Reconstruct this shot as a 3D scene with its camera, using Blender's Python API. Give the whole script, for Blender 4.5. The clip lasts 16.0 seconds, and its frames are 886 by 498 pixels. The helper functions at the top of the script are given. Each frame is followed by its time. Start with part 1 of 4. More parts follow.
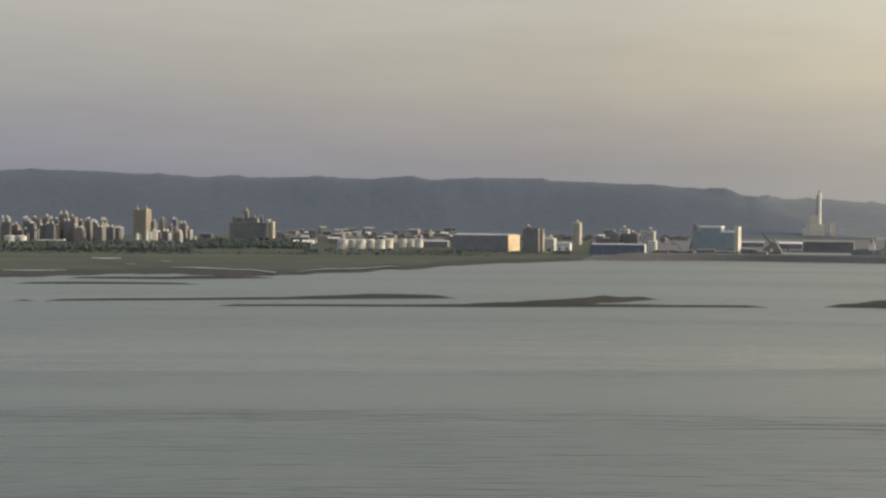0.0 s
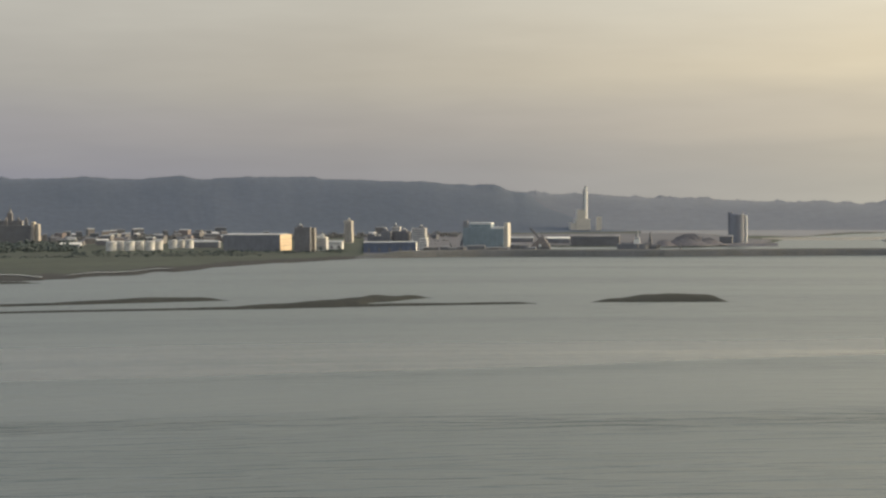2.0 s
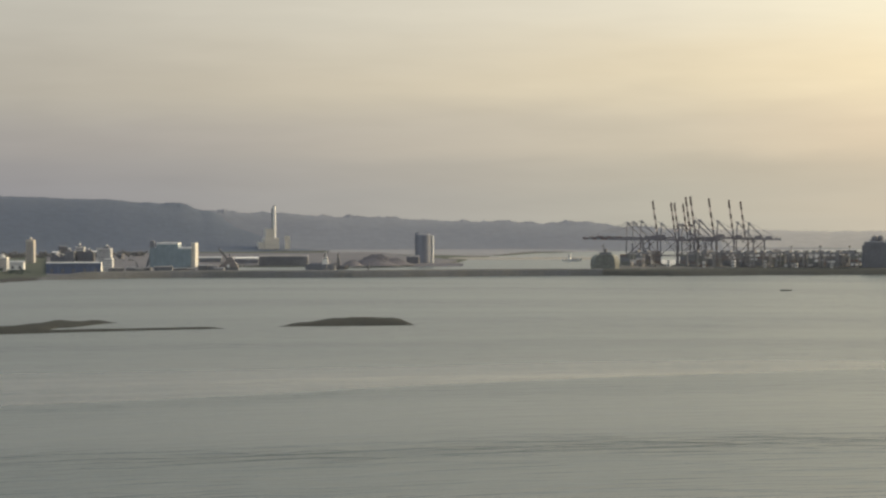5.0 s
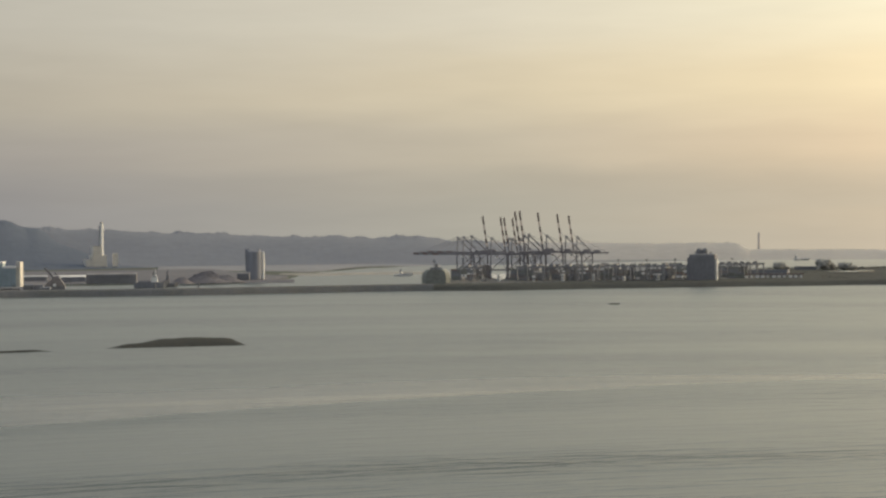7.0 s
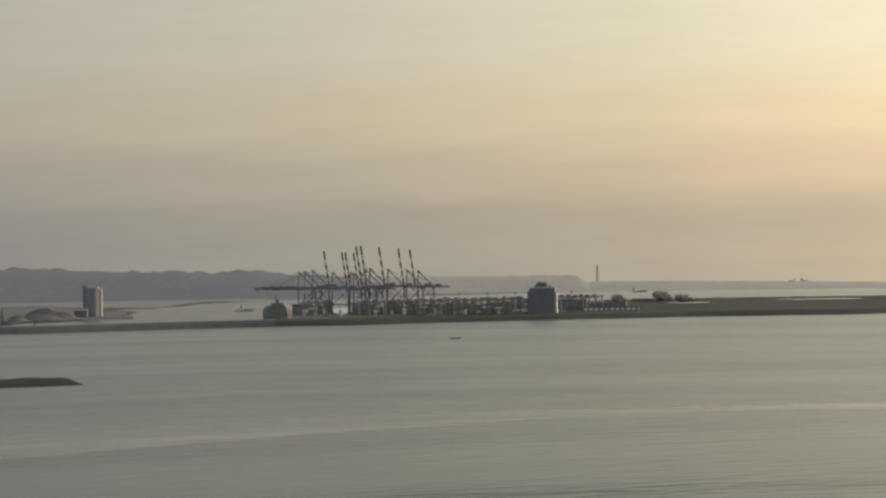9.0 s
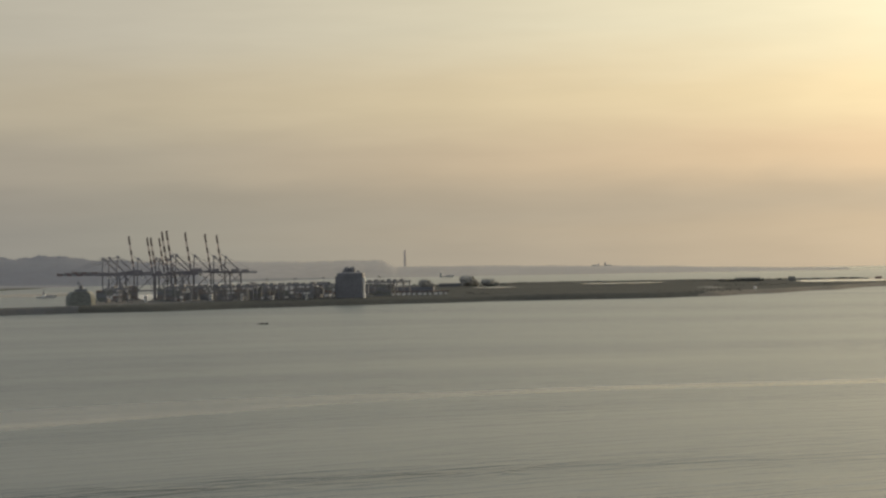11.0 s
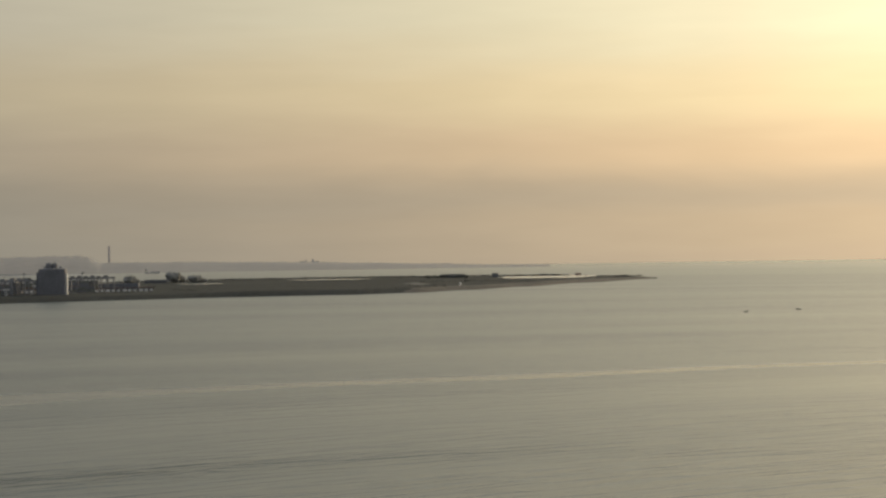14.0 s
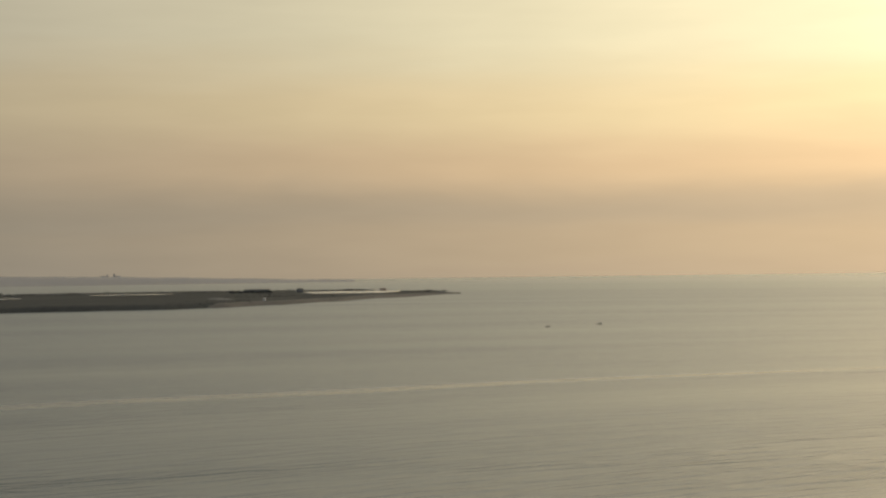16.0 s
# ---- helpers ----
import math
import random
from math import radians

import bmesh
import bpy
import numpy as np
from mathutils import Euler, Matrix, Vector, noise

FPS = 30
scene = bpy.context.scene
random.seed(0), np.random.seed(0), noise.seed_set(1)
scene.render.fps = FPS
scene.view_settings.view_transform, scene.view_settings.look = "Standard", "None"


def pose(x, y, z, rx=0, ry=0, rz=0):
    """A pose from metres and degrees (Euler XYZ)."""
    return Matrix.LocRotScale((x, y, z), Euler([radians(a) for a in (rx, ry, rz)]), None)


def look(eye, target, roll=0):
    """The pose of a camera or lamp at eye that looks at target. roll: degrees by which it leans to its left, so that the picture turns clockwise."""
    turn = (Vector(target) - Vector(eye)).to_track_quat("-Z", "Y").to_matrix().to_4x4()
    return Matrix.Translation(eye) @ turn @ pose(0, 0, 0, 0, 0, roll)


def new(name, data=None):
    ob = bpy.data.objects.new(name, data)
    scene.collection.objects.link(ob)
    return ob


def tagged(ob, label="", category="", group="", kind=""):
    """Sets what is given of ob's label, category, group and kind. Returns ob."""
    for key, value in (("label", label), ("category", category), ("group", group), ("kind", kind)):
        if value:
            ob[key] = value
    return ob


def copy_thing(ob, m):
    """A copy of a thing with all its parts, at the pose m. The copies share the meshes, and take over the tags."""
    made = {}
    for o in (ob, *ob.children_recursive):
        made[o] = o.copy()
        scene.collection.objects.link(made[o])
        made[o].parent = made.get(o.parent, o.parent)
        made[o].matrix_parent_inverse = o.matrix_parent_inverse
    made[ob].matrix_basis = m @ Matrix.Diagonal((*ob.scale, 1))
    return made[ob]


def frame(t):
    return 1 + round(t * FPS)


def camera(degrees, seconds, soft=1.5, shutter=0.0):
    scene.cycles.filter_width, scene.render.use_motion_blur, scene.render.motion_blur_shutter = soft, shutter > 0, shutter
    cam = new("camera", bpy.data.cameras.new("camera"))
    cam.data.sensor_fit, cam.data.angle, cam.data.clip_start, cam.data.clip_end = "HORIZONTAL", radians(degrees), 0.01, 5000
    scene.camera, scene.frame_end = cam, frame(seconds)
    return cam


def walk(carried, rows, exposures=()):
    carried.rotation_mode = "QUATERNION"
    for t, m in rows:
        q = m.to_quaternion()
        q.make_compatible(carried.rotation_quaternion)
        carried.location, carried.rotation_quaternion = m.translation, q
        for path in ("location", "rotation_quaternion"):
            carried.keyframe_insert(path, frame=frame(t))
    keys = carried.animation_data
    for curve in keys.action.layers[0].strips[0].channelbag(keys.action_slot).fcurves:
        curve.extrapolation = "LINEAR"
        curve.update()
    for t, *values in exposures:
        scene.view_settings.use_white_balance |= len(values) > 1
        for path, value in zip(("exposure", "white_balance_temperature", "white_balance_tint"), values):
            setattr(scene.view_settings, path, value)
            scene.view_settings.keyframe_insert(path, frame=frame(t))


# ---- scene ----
# camera: a slow pan to the right from a rising drone over the bay
cam = camera(28.6, 16.0, soft=2.5)
PAN = [  # seconds, height, bearing, pitch, lean of the picture
    (0.0, 63.39, 0.000, -1.294, -0.393),
    (0.3, 63.78, 1.095, -1.820, 0.000),
    (0.5, 64.04, 1.850, -1.855, 0.161),
    (1.0, 64.57, 3.736, -1.739, 0.338),
    (1.5, 65.00, 5.660, -1.561, 0.358),
    (2.0, 65.55, 7.506, -1.385, 0.377),
    (2.5, 66.40, 9.311, -1.245, 0.321),
    (3.0, 67.34, 11.089, -1.143, 0.300),
    (3.5, 68.13, 12.821, -1.049, 0.300),
    (4.0, 68.78, 14.510, -0.975, 0.263),
    (4.5, 69.58, 16.164, -0.919, 0.200),
    (7.0, 73.61, 23.320, -0.458, 0.636),
    (7.5, 74.35, 24.514, -0.240, 0.921),
    (8.0, 75.05, 25.751, 0.068, 1.055),
    (8.5, 75.50, 27.112, 0.424, 1.085),
    (9.0, 75.67, 28.562, 0.560, 1.026),
    (11.5, 75.10, 36.529, -0.209, 1.180),
    (12.0, 74.93, 38.147, -0.314, 1.215),
    (12.5, 74.82, 39.680, -0.372, 1.175),
    (13.0, 74.85, 41.339, -0.395, 1.139),
    (13.5, 75.01, 42.925, -0.393, 1.030),
    (14.0, 75.23, 44.494, -0.321, 0.888),
    (14.5, 75.43, 46.078, -0.263, 0.890),
    (15.0, 75.54, 47.661, -0.175, 0.917),
    (15.5, 75.55, 49.322, -0.133, 0.855),
    (16.0, 75.51, 50.924, 0.083, 0.746),
]
walk(cam, [(t, pose(0, 0, h, 90 + p, 0, -b) @ pose(0, 0, 0, 0, 0, -r)) for t, h, b, p, r in PAN],
     exposures=[(0.0, -0.08), (1.0, -0.07), (2.0, -0.045), (3.5, 0.0), (7.0, -0.24), (8.0, -0.34), (9.0, -0.53), (12.5, -0.75), (13.5, -0.89), (14.5, -0.97), (16.0, -1.19)])

# ---- light: low hazy sun beyond the right end of the pan ----
SUN_BEARING, SUN_HEIGHT = 88.0, 15.0
GLOW_BEARING = 82.0  # the haze is brightest a little before the sun


def srgb(r, g, b):
    """Linear colour of an 8-bit display colour."""
    return tuple((c / 255 / 12.92 if c <= 10 else ((c / 255 + 0.055) / 1.055) ** 2.4) for c in (r, g, b)) + (1.0,)


def build_world():
    world = bpy.data.worlds.new("hazy_evening_sky")
    scene.world = world
    world.use_nodes = True
    nt = world.node_tree
    nt.nodes.clear()
    N, L = nt.nodes.new, nt.links.new
    out, bg = N("ShaderNodeOutputWorld"), N("ShaderNodeBackground")
    sky = N("ShaderNodeTexSky")
    sky.sky_type, sky.sun_disc = "NISHITA", False
    sky.sun_elevation, sky.sun_rotation = radians(SUN_HEIGHT), radians(SUN_BEARING)
    sky.dust_density, sky.air_density, sky.ozone_density = 5.0, 1.5, 1.0
    co, sep = N("ShaderNodeTexCoord"), N("ShaderNodeSeparateXYZ")
    L(co.outputs["Generated"], sep.inputs[0])

    def math_node(op, a, b=None, clamp=False):
        n = N("ShaderNodeMath")
        n.operation, n.use_clamp = op, clamp
        for i, v in enumerate((a, b)):
            if v is None:
                continue
            if isinstance(v, (int, float)):
                n.inputs[i].default_value = v
            else:
                L(v, n.inputs[i])
        return n.outputs[0]

    def ramp(fac, stops):
        n = N("ShaderNodeValToRGB")
        n.color_ramp.interpolation = "EASE"
        els = n.color_ramp.elements
        while len(els) < len(stops):
            els.new(0.5)
        for e, (p, c) in zip(els, stops):
            e.position, e.color = p, c
        L(fac, n.inputs[0])
        return n.outputs[0]

    def mix(fac, a, b, kind="MIX"):
        n = N("ShaderNodeMix")
        n.data_type, n.blend_type = "RGBA", kind
        for i, v in ((0, fac), (6, a), (7, b)):
            if isinstance(v, (int, float, tuple)):
                n.inputs[i].default_value = v
            else:
                L(v, n.inputs[i])
        return n.outputs[2]

    # soft cloud streaks, drawn out along the horizon
    stretch = N("ShaderNodeMapping")
    stretch.inputs["Scale"].default_value = (2.2, 2.2, 15.0)
    L(co.outputs["Generated"], stretch.inputs[0])
    cloud = N("ShaderNodeTexNoise")
    cloud.inputs["Scale"].default_value, cloud.inputs["Detail"].default_value = 1.9, 5.0
    cloud.inputs["Roughness"].default_value, cloud.inputs["Distortion"].default_value = 0.5, 0.5
    L(stretch.outputs[0], cloud.inputs[0])
    fine = N("ShaderNodeTexNoise")
    fine.inputs["Scale"].default_value, fine.inputs["Detail"].default_value = 7.0, 4.0
    L(stretch.outputs[0], fine.inputs[0])
    drift = math_node("MULTIPLY", math_node("SUBTRACT", cloud.outputs[0], 0.5), 0.03)
    height = math_node("ADD", sep.outputs[2], drift)
    level = math_node("MULTIPLY", math_node("ADD", height, 0.02), 1 / 0.32, True)  # 0 at -1 degree, 1 at 18
    flat = math_node("SQRT", math_node("ADD", math_node("MULTIPLY", sep.outputs[0], sep.outputs[0]), math_node("MULTIPLY", sep.outputs[1], sep.outputs[1])))
    toward = math_node("DIVIDE", math_node("ADD", math_node("MULTIPLY", sep.outputs[0], math.sin(radians(GLOW_BEARING))),
                                           math_node("MULTIPLY", sep.outputs[1], math.cos(radians(GLOW_BEARING)))), math_node("MAXIMUM", flat, 0.05))
    warm = math_node("POWER", math_node("MULTIPLY", math_node("ADD", toward, 0.2), 1 / 1.2, True), 1.45)
    cool_side = ramp(level, [(0.0, srgb(145, 146, 159)), (0.10, srgb(147, 148, 161)), (0.2, srgb(160, 159, 165)), (0.30, srgb(175, 174, 171)),
                             (0.45, srgb(193, 191, 184)), (1.0, srgb(217, 222, 228))])
    sun_side = ramp(level, [(0.0, srgb(206, 179, 144)), (0.085, srgb(212, 184, 145)), (0.14, srgb(203, 179, 145)), (0.22, srgb(240, 204, 156)),
                            (0.32, srgb(254, 227, 173)), (0.46, srgb(255, 241, 196)), (1.0, srgb(255, 246, 214))])
    mid_side = ramp(level, [(0.0, srgb(168, 165, 153)), (0.10, srgb(172, 167, 153)), (0.16, srgb(175, 168, 152)), (0.22, srgb(190, 180, 160)),
                            (0.32, srgb(209, 196, 169)), (0.46, srgb(213, 205, 185)), (1.0, srgb(232, 229, 218))])
    haze = mix(math_node("MULTIPLY", warm, 2.0, True), cool_side, mid_side)
    haze = mix(math_node("SUBTRACT", math_node("MULTIPLY", warm, 2.0), 1.0, True), haze, sun_side)
    shade = math_node("ADD", 0.94, math_node("MULTIPLY", fine.outputs[0], 0.12))
    haze = mix(1.0, haze, shade, "MULTIPLY")
    # the haze glows more and more towards the sun
    gain = N("ShaderNodeValToRGB")
    els = gain.color_ramp.elements
    stops = ((0.0, 0.58), (0.35, 0.310), (0.61, 0.315), (0.735, 0.398), (0.84, 0.473), (0.90, 0.558), (0.9375, 0.655), (0.978, 0.83), (1.0, 1.10))
    while len(els) < len(stops):
        els.new(0.5)
    for e, (p, c) in zip(els, stops):
        e.position, e.color = p, (c, c, c, 1)
    L(math_node("ADD", math_node("MULTIPLY", toward, 0.5), 0.5, True), gain.inputs[0])
    haze = mix(1.0, haze, math_node("MULTIPLY", gain.outputs[0], 3.0), "MULTIPLY")
    high = math_node("MULTIPLY", math_node("SUBTRACT", sep.outputs[2], 0.15), 0.9, True)
    scaled = mix(1.0, sky.outputs[0], (0.17, 0.17, 0.17, 1.0), "MULTIPLY")
    # wide pale aureole of the hazy sun
    glow = math_node("ADD", 1.0, math_node("MULTIPLY", math_node("POWER", math_node("MAXIMUM", toward, 0.0), 5.0), 5.0))
    scaled = mix(1.0, scaled, glow, "MULTIPLY")
    L(mix(math_node("ADD", high, 0.02, True), haze, scaled), bg.inputs[0])
    L(bg.outputs[0], out.inputs[0])


build_world()
lamp = new("sun", bpy.data.lights.new("sun", "SUN"))
lamp.data.energy, lamp.data.angle, lamp.data.color = 2.7, radians(2.5), (1.0, 0.83, 0.58)
b, e = radians(SUN_BEARING), radians(SUN_HEIGHT)
lamp.matrix_world = look((math.sin(b) * math.cos(e) * 900, math.cos(b) * math.cos(e) * 900, math.sin(e) * 900), (0, 0, 0))


# ---- materials ----
def surface(name, color, rough=0.8, grain=0.4, blotch=0.03, vary=0.25, bump=0.3, depth=0.3, metal=0.0, color2=None, coords="Object", streak=None, through_light=0.0, sheen=0.3):
    """A matt surface with two scales of variation: grain and blotch are noise scales per metre."""
    m = bpy.data.materials.new(name)
    m.use_nodes = True
    nt = m.node_tree
    N, L = nt.nodes.new, nt.links.new
    p = nt.nodes["Principled BSDF"]
    p.inputs["Roughness"].default_value, p.inputs["Metallic"].default_value = rough, metal
    p.inputs["Specular IOR Level"].default_value = sheen
    co = N("ShaderNodeTexCoord")
    src = co.outputs[coords]
    if streak:
        mp = N("ShaderNodeMapping")
        mp.inputs["Scale"].default_value = streak
        L(src, mp.inputs[0])
        src = mp.outputs[0]
    big, small = N("ShaderNodeTexNoise"), N("ShaderNodeTexNoise")
    big.inputs["Scale"].default_value, big.inputs["Detail"].default_value = blotch, 5.0
    small.inputs["Scale"].default_value, small.inputs["Detail"].default_value = grain, 4.0
    L(src, big.inputs[0]), L(src, small.inputs[0])
    r = N("ShaderNodeValToRGB")
    c2 = color2 or tuple(c * (1 - vary) for c in color)
    r.color_ramp.elements[0].position, r.color_ramp.elements[0].color = 0.35, (*c2, 1)
    r.color_ramp.elements[1].position, r.color_ramp.elements[1].color = 0.65, (*color, 1)
    L(big.outputs[0], r.inputs[0])
    mx = N("ShaderNodeMix")
    mx.data_type, mx.blend_type = "RGBA", "MULTIPLY"
    mx.inputs[0].default_value = 1.0
    g = N("ShaderNodeMapRange")
    g.inputs[1].default_value, g.inputs[2].default_value = 0.3, 0.7
    g.inputs[3].default_value, g.inputs[4].default_value = 1 - vary, 1 + vary * 0.4
    L(small.outputs[0], g.inputs[0])
    L(r.outputs[0], mx.inputs[6]), L(g.outputs[0], mx.inputs[7])
    L(mx.outputs[2], p.inputs["Base Color"])
    if bump:
        bp = N("ShaderNodeBump")
        bp.inputs["Strength"].default_value, bp.inputs["Distance"].default_value = bump, depth
        L(small.outputs[0], bp.inputs["Height"])
        L(bp.outputs[0], p.inputs["Normal"])
    if through_light:
        # thin leaves let part of the light through
        tl, both = N("ShaderNodeBsdfTranslucent"), N("ShaderNodeMixShader")
        both.inputs[0].default_value = through_light
        L(mx.outputs[2], tl.inputs["Color"])
        L(p.outputs[0], both.inputs[1]), L(tl.outputs[0], both.inputs[2])
        L(both.outputs[0], nt.nodes["Material Output"].inputs["Surface"])
    return m


def sea_surface(name="sea_water", waves=1.0, rough=(0.32, 0.285), base=(0.069, 0.085, 0.086)):
    """Calm turbid water: small waves, and smoother slicks drawn out along the current."""
    m = bpy.data.materials.new(name)
    m.use_nodes = True
    nt = m.node_tree
    N, L = nt.nodes.new, nt.links.new
    p = nt.nodes["Principled BSDF"]
    p.inputs["IOR"].default_value = 1.33
    geo, sep = N("ShaderNodeNewGeometry"), N("ShaderNodeSeparateXYZ")
    L(geo.outputs["Position"], sep.inputs[0])

    def calc(op, a, b):
        n = N("ShaderNodeMath")
        n.operation = op
        for i, v in enumerate((a, b)):
            if isinstance(v, (int, float)):
                n.inputs[i].default_value = v
            else:
                L(v, n.inputs[i])
        return n.outputs[0]

    # the current bends round the bay: s runs across it
    s = calc("ADD", sep.outputs[1], calc("MULTIPLY", calc("MULTIPLY", sep.outputs[0], sep.outputs[0]), 0.00035))

    # nearer lines of the current bend more
    inner = calc("ADD", sep.outputs[1], calc("MULTIPLY", calc("MULTIPLY", sep.outputs[0], sep.outputs[0]), 0.00072))

    def band(kx, ks, detail, seed, distort=0.0):
        c = N("ShaderNodeCombineXYZ")
        L(calc("MULTIPLY", sep.outputs[0], kx), c.inputs[0])
        L(calc("MULTIPLY", s, ks), c.inputs[1])
        c.inputs[2].default_value = seed
        t = N("ShaderNodeTexNoise")
        t.inputs["Scale"].default_value, t.inputs["Detail"].default_value, t.inputs["Distortion"].default_value = 1.0, detail, distort
        L(c.outputs[0], t.inputs[0])
        return t.outputs[0]

    def mapped(v, a, b, lo, hi):
        n = N("ShaderNodeMapRange")
        for i, x in enumerate((a, b, lo, hi)):
            n.inputs[i + 1].default_value = x
        L(v, n.inputs[0])
        return n.outputs[0]

    slick = band(0.0009, 0.0075, 4.0, 3.1, 0.6)
    swell = band(0.017, 0.085, 2.0, 7.7, 0.2)
    patch = band(0.0022, 0.009, 2.0, 5.5)
    crest = calc("POWER", calc("SUBTRACT", 1.0, calc("ABSOLUTE", calc("SUBTRACT", calc("MULTIPLY", swell, 2.0), 1.0), 0.0)), 5.0)
    ripple = band(0.075, 0.34, 5.0, 1.3)
    streak = band(0.0016, 0.034, 3.0, 6.1, 0.4)
    calm = calc("MULTIPLY", mapped(slick, 0.40, 0.66, 1.0, 0.7), mapped(patch, 0.40, 0.60, 0.42, 1.0))
    # one slick, broad off the marsh and thinner down the bay, and, nearer, one line of steeper ripples
    wander = calc("MULTIPLY", calc("SUBTRACT", band(0.0018, 0.0, 3.0, 4.4), 0.5), 130.0)

    def along(centre, width, line):
        u = calc("DIVIDE", calc("SUBTRACT", calc("ADD", line, wander), centre), width)
        return calc("POWER", 2.718, calc("MULTIPLY", calc("MULTIPLY", u, u), -1.0))

    inside = calc("SUBTRACT", calc("ADD", s, calc("MULTIPLY", wander, 0.5)), mapped(sep.outputs[0], 0.0, 520.0, 672.0, 795.0))
    broad = calc("MULTIPLY", mapped(inside, 0.0, 12.0, 0.0, 1.0), mapped(s, 770.0, 850.0, 1.0, 0.0))
    broad = calc("MULTIPLY", broad, mapped(streak, 0.38, 0.60, 0.45, 1.0))
    smooth = calc("ADD", calc("MULTIPLY", broad, 0.9), calc("MULTIPLY", along(818.0, 22.0, s), mapped(patch, 0.42, 0.60, 0.06, 0.42)))
    steep = calc("MULTIPLY", along(536.0, 18.0, inner), mapped(sep.outputs[0], 300.0, 520.0, 1.0, 0.3))
    calm = calc("MULTIPLY", calm, calc("SUBTRACT", 1.0, calc("MULTIPLY", smooth, 0.62)))
    calm = calc("ADD", calm, calc("MULTIPLY", steep, mapped(patch, 0.35, 0.6, 0.7, 3.0)))
    # wind-roughened water off the point
    windy = calc("MULTIPLY", mapped(sep.outputs[0], 360.0, 520.0, 0.0, 1.0), mapped(sep.outputs[1], 330.0, 480.0, 1.0, 0.0))
    calm = calc("ADD", calm, calc("MULTIPLY", windy, mapped(streak, 0.40, 0.60, 0.1, 1.0)))
    # sheltered water far out lies flatter than the open bay
    reach = calc("SQRT", calc("ADD", calc("MULTIPLY", sep.outputs[0], sep.outputs[0]), calc("MULTIPLY", sep.outputs[1], sep.outputs[1])), 0.0)
    far_out = mapped(reach, 2900.0, 4900.0, 0.0, 0.75)
    calm = calc("MULTIPLY", calm, calc("SUBTRACT", 1.0, calc("MULTIPLY", far_out, 0.6)))
    # fine waves merge into a duller surface with distance
    merged = mapped(reach, 800.0, 3200.0, 0.0, 1.0)
    calm = calc("MULTIPLY", calm, calc("SUBTRACT", 1.0, calc("MULTIPLY", merged, 0.78)))
    height = calc("ADD", calc("MULTIPLY", crest, 0.72 * waves), calc("MULTIPLY", ripple, 0.72 * waves))
    bp = N("ShaderNodeBump")
    bp.inputs["Distance"].default_value = 1.0
    L(calm, bp.inputs["Strength"])
    L(height, bp.inputs["Height"])
    L(bp.outputs[0], p.inputs["Normal"])
    L(calc("SUBTRACT", calc("ADD", mapped(slick, 0.40, 0.66, *rough), calc("MULTIPLY", merged, 0.05 * waves)), calc("MULTIPLY", calc("ADD", smooth, calc("MULTIPLY", far_out, 0.8)), rough[1] * 0.52)), p.inputs["Roughness"])
    murk = N("ShaderNodeValToRGB")
    murk.color_ramp.elements[0].color = (*[c * 0.9 for c in base], 1)
    murk.color_ramp.elements[1].color = (*[c * 1.1 for c in base], 1)
    L(band(0.0011, 0.004, 3.0, 9.2), murk.inputs[0])
    L(murk.outputs[0], p.inputs["Base Color"])
    return m


SEA = sea_surface()
# hill colours turn paler and bluer with distance: haze put into the base
WOODS = surface("hazed_woods", (0.065, 0.081, 0.115), 0.95, 0.05, 0.003, 0.10, 0.12, 5.0, color2=(0.058, 0.074, 0.106))
FAR_WOODS = surface("hazed_far_woods", (0.128, 0.140, 0.168), 0.95, 0.04, 0.003, 0.08, 0.12, 5.0, color2=(0.116, 0.128, 0.156))
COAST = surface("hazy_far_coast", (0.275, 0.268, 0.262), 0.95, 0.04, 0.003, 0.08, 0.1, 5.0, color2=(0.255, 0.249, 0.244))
GRASS = surface("marsh_grass", (0.070, 0.081, 0.065), 0.95, 0.09, 0.006, 0.35, 0.6, 0.6, color2=(0.050, 0.056, 0.051), streak=(0.4, 1.0, 1.0), sheen=0.12)
MUD = surface("wet_mud", (0.050, 0.050, 0.050), 0.9, 0.2, 0.012, 0.35, 0.4, 0.3, color2=(0.038, 0.038, 0.039), streak=(0.4, 1.0, 1.0), sheen=0.1)
SAND = surface("dark_sandbank", (0.043, 0.045, 0.042), 0.9, 0.35, 0.03, 0.35, 0.5, 0.4, color2=(0.033, 0.035, 0.033), sheen=0.06)
ROCK = surface("armour_rock", (0.108, 0.110, 0.113), 0.9, 0.5, 0.03, 0.35, 0.8, 0.6, color2=(0.095, 0.096, 0.093))
# pale grey for far works and the coaster, lightened to stand for haze
CONCRETE = surface("hazed_pale_grey", (0.52, 0.51, 0.50), 0.85, 0.5, 0.04, 0.25, 0.3, 0.1)
QUAY = surface("quay_paving", (0.092, 0.094, 0.092), 0.9, 0.3, 0.01, 0.3, 0.3, 0.1, color2=(0.072, 0.074, 0.073))
STORE = surface("sooty_brick", (0.205, 0.205, 0.215), 0.8, 0.4, 0.05, 0.2, 0.15, 0.05)
DUST = surface("pale_dust", (0.120, 0.122, 0.118), 0.95, 0.1, 0.02, 0.35, 0.4, 0.4, color2=(0.07, 0.073, 0.07))
SCRUB = surface("coastal_scrub", (0.049, 0.053, 0.051), 0.95, 0.2, 0.008, 0.3, 0.8, 1.0, color2=(0.038, 0.042, 0.042), streak=(0.4, 1.0, 1.0), sheen=0.08)
# leaf green, blued a little to hold some of the haze
LEAF = surface("leaf_mass", (0.100, 0.124, 0.124), 0.9, 0.6, 0.05, 0.15, 0.25, 0.4, color2=(0.084, 0.104, 0.106), through_light=0.35)
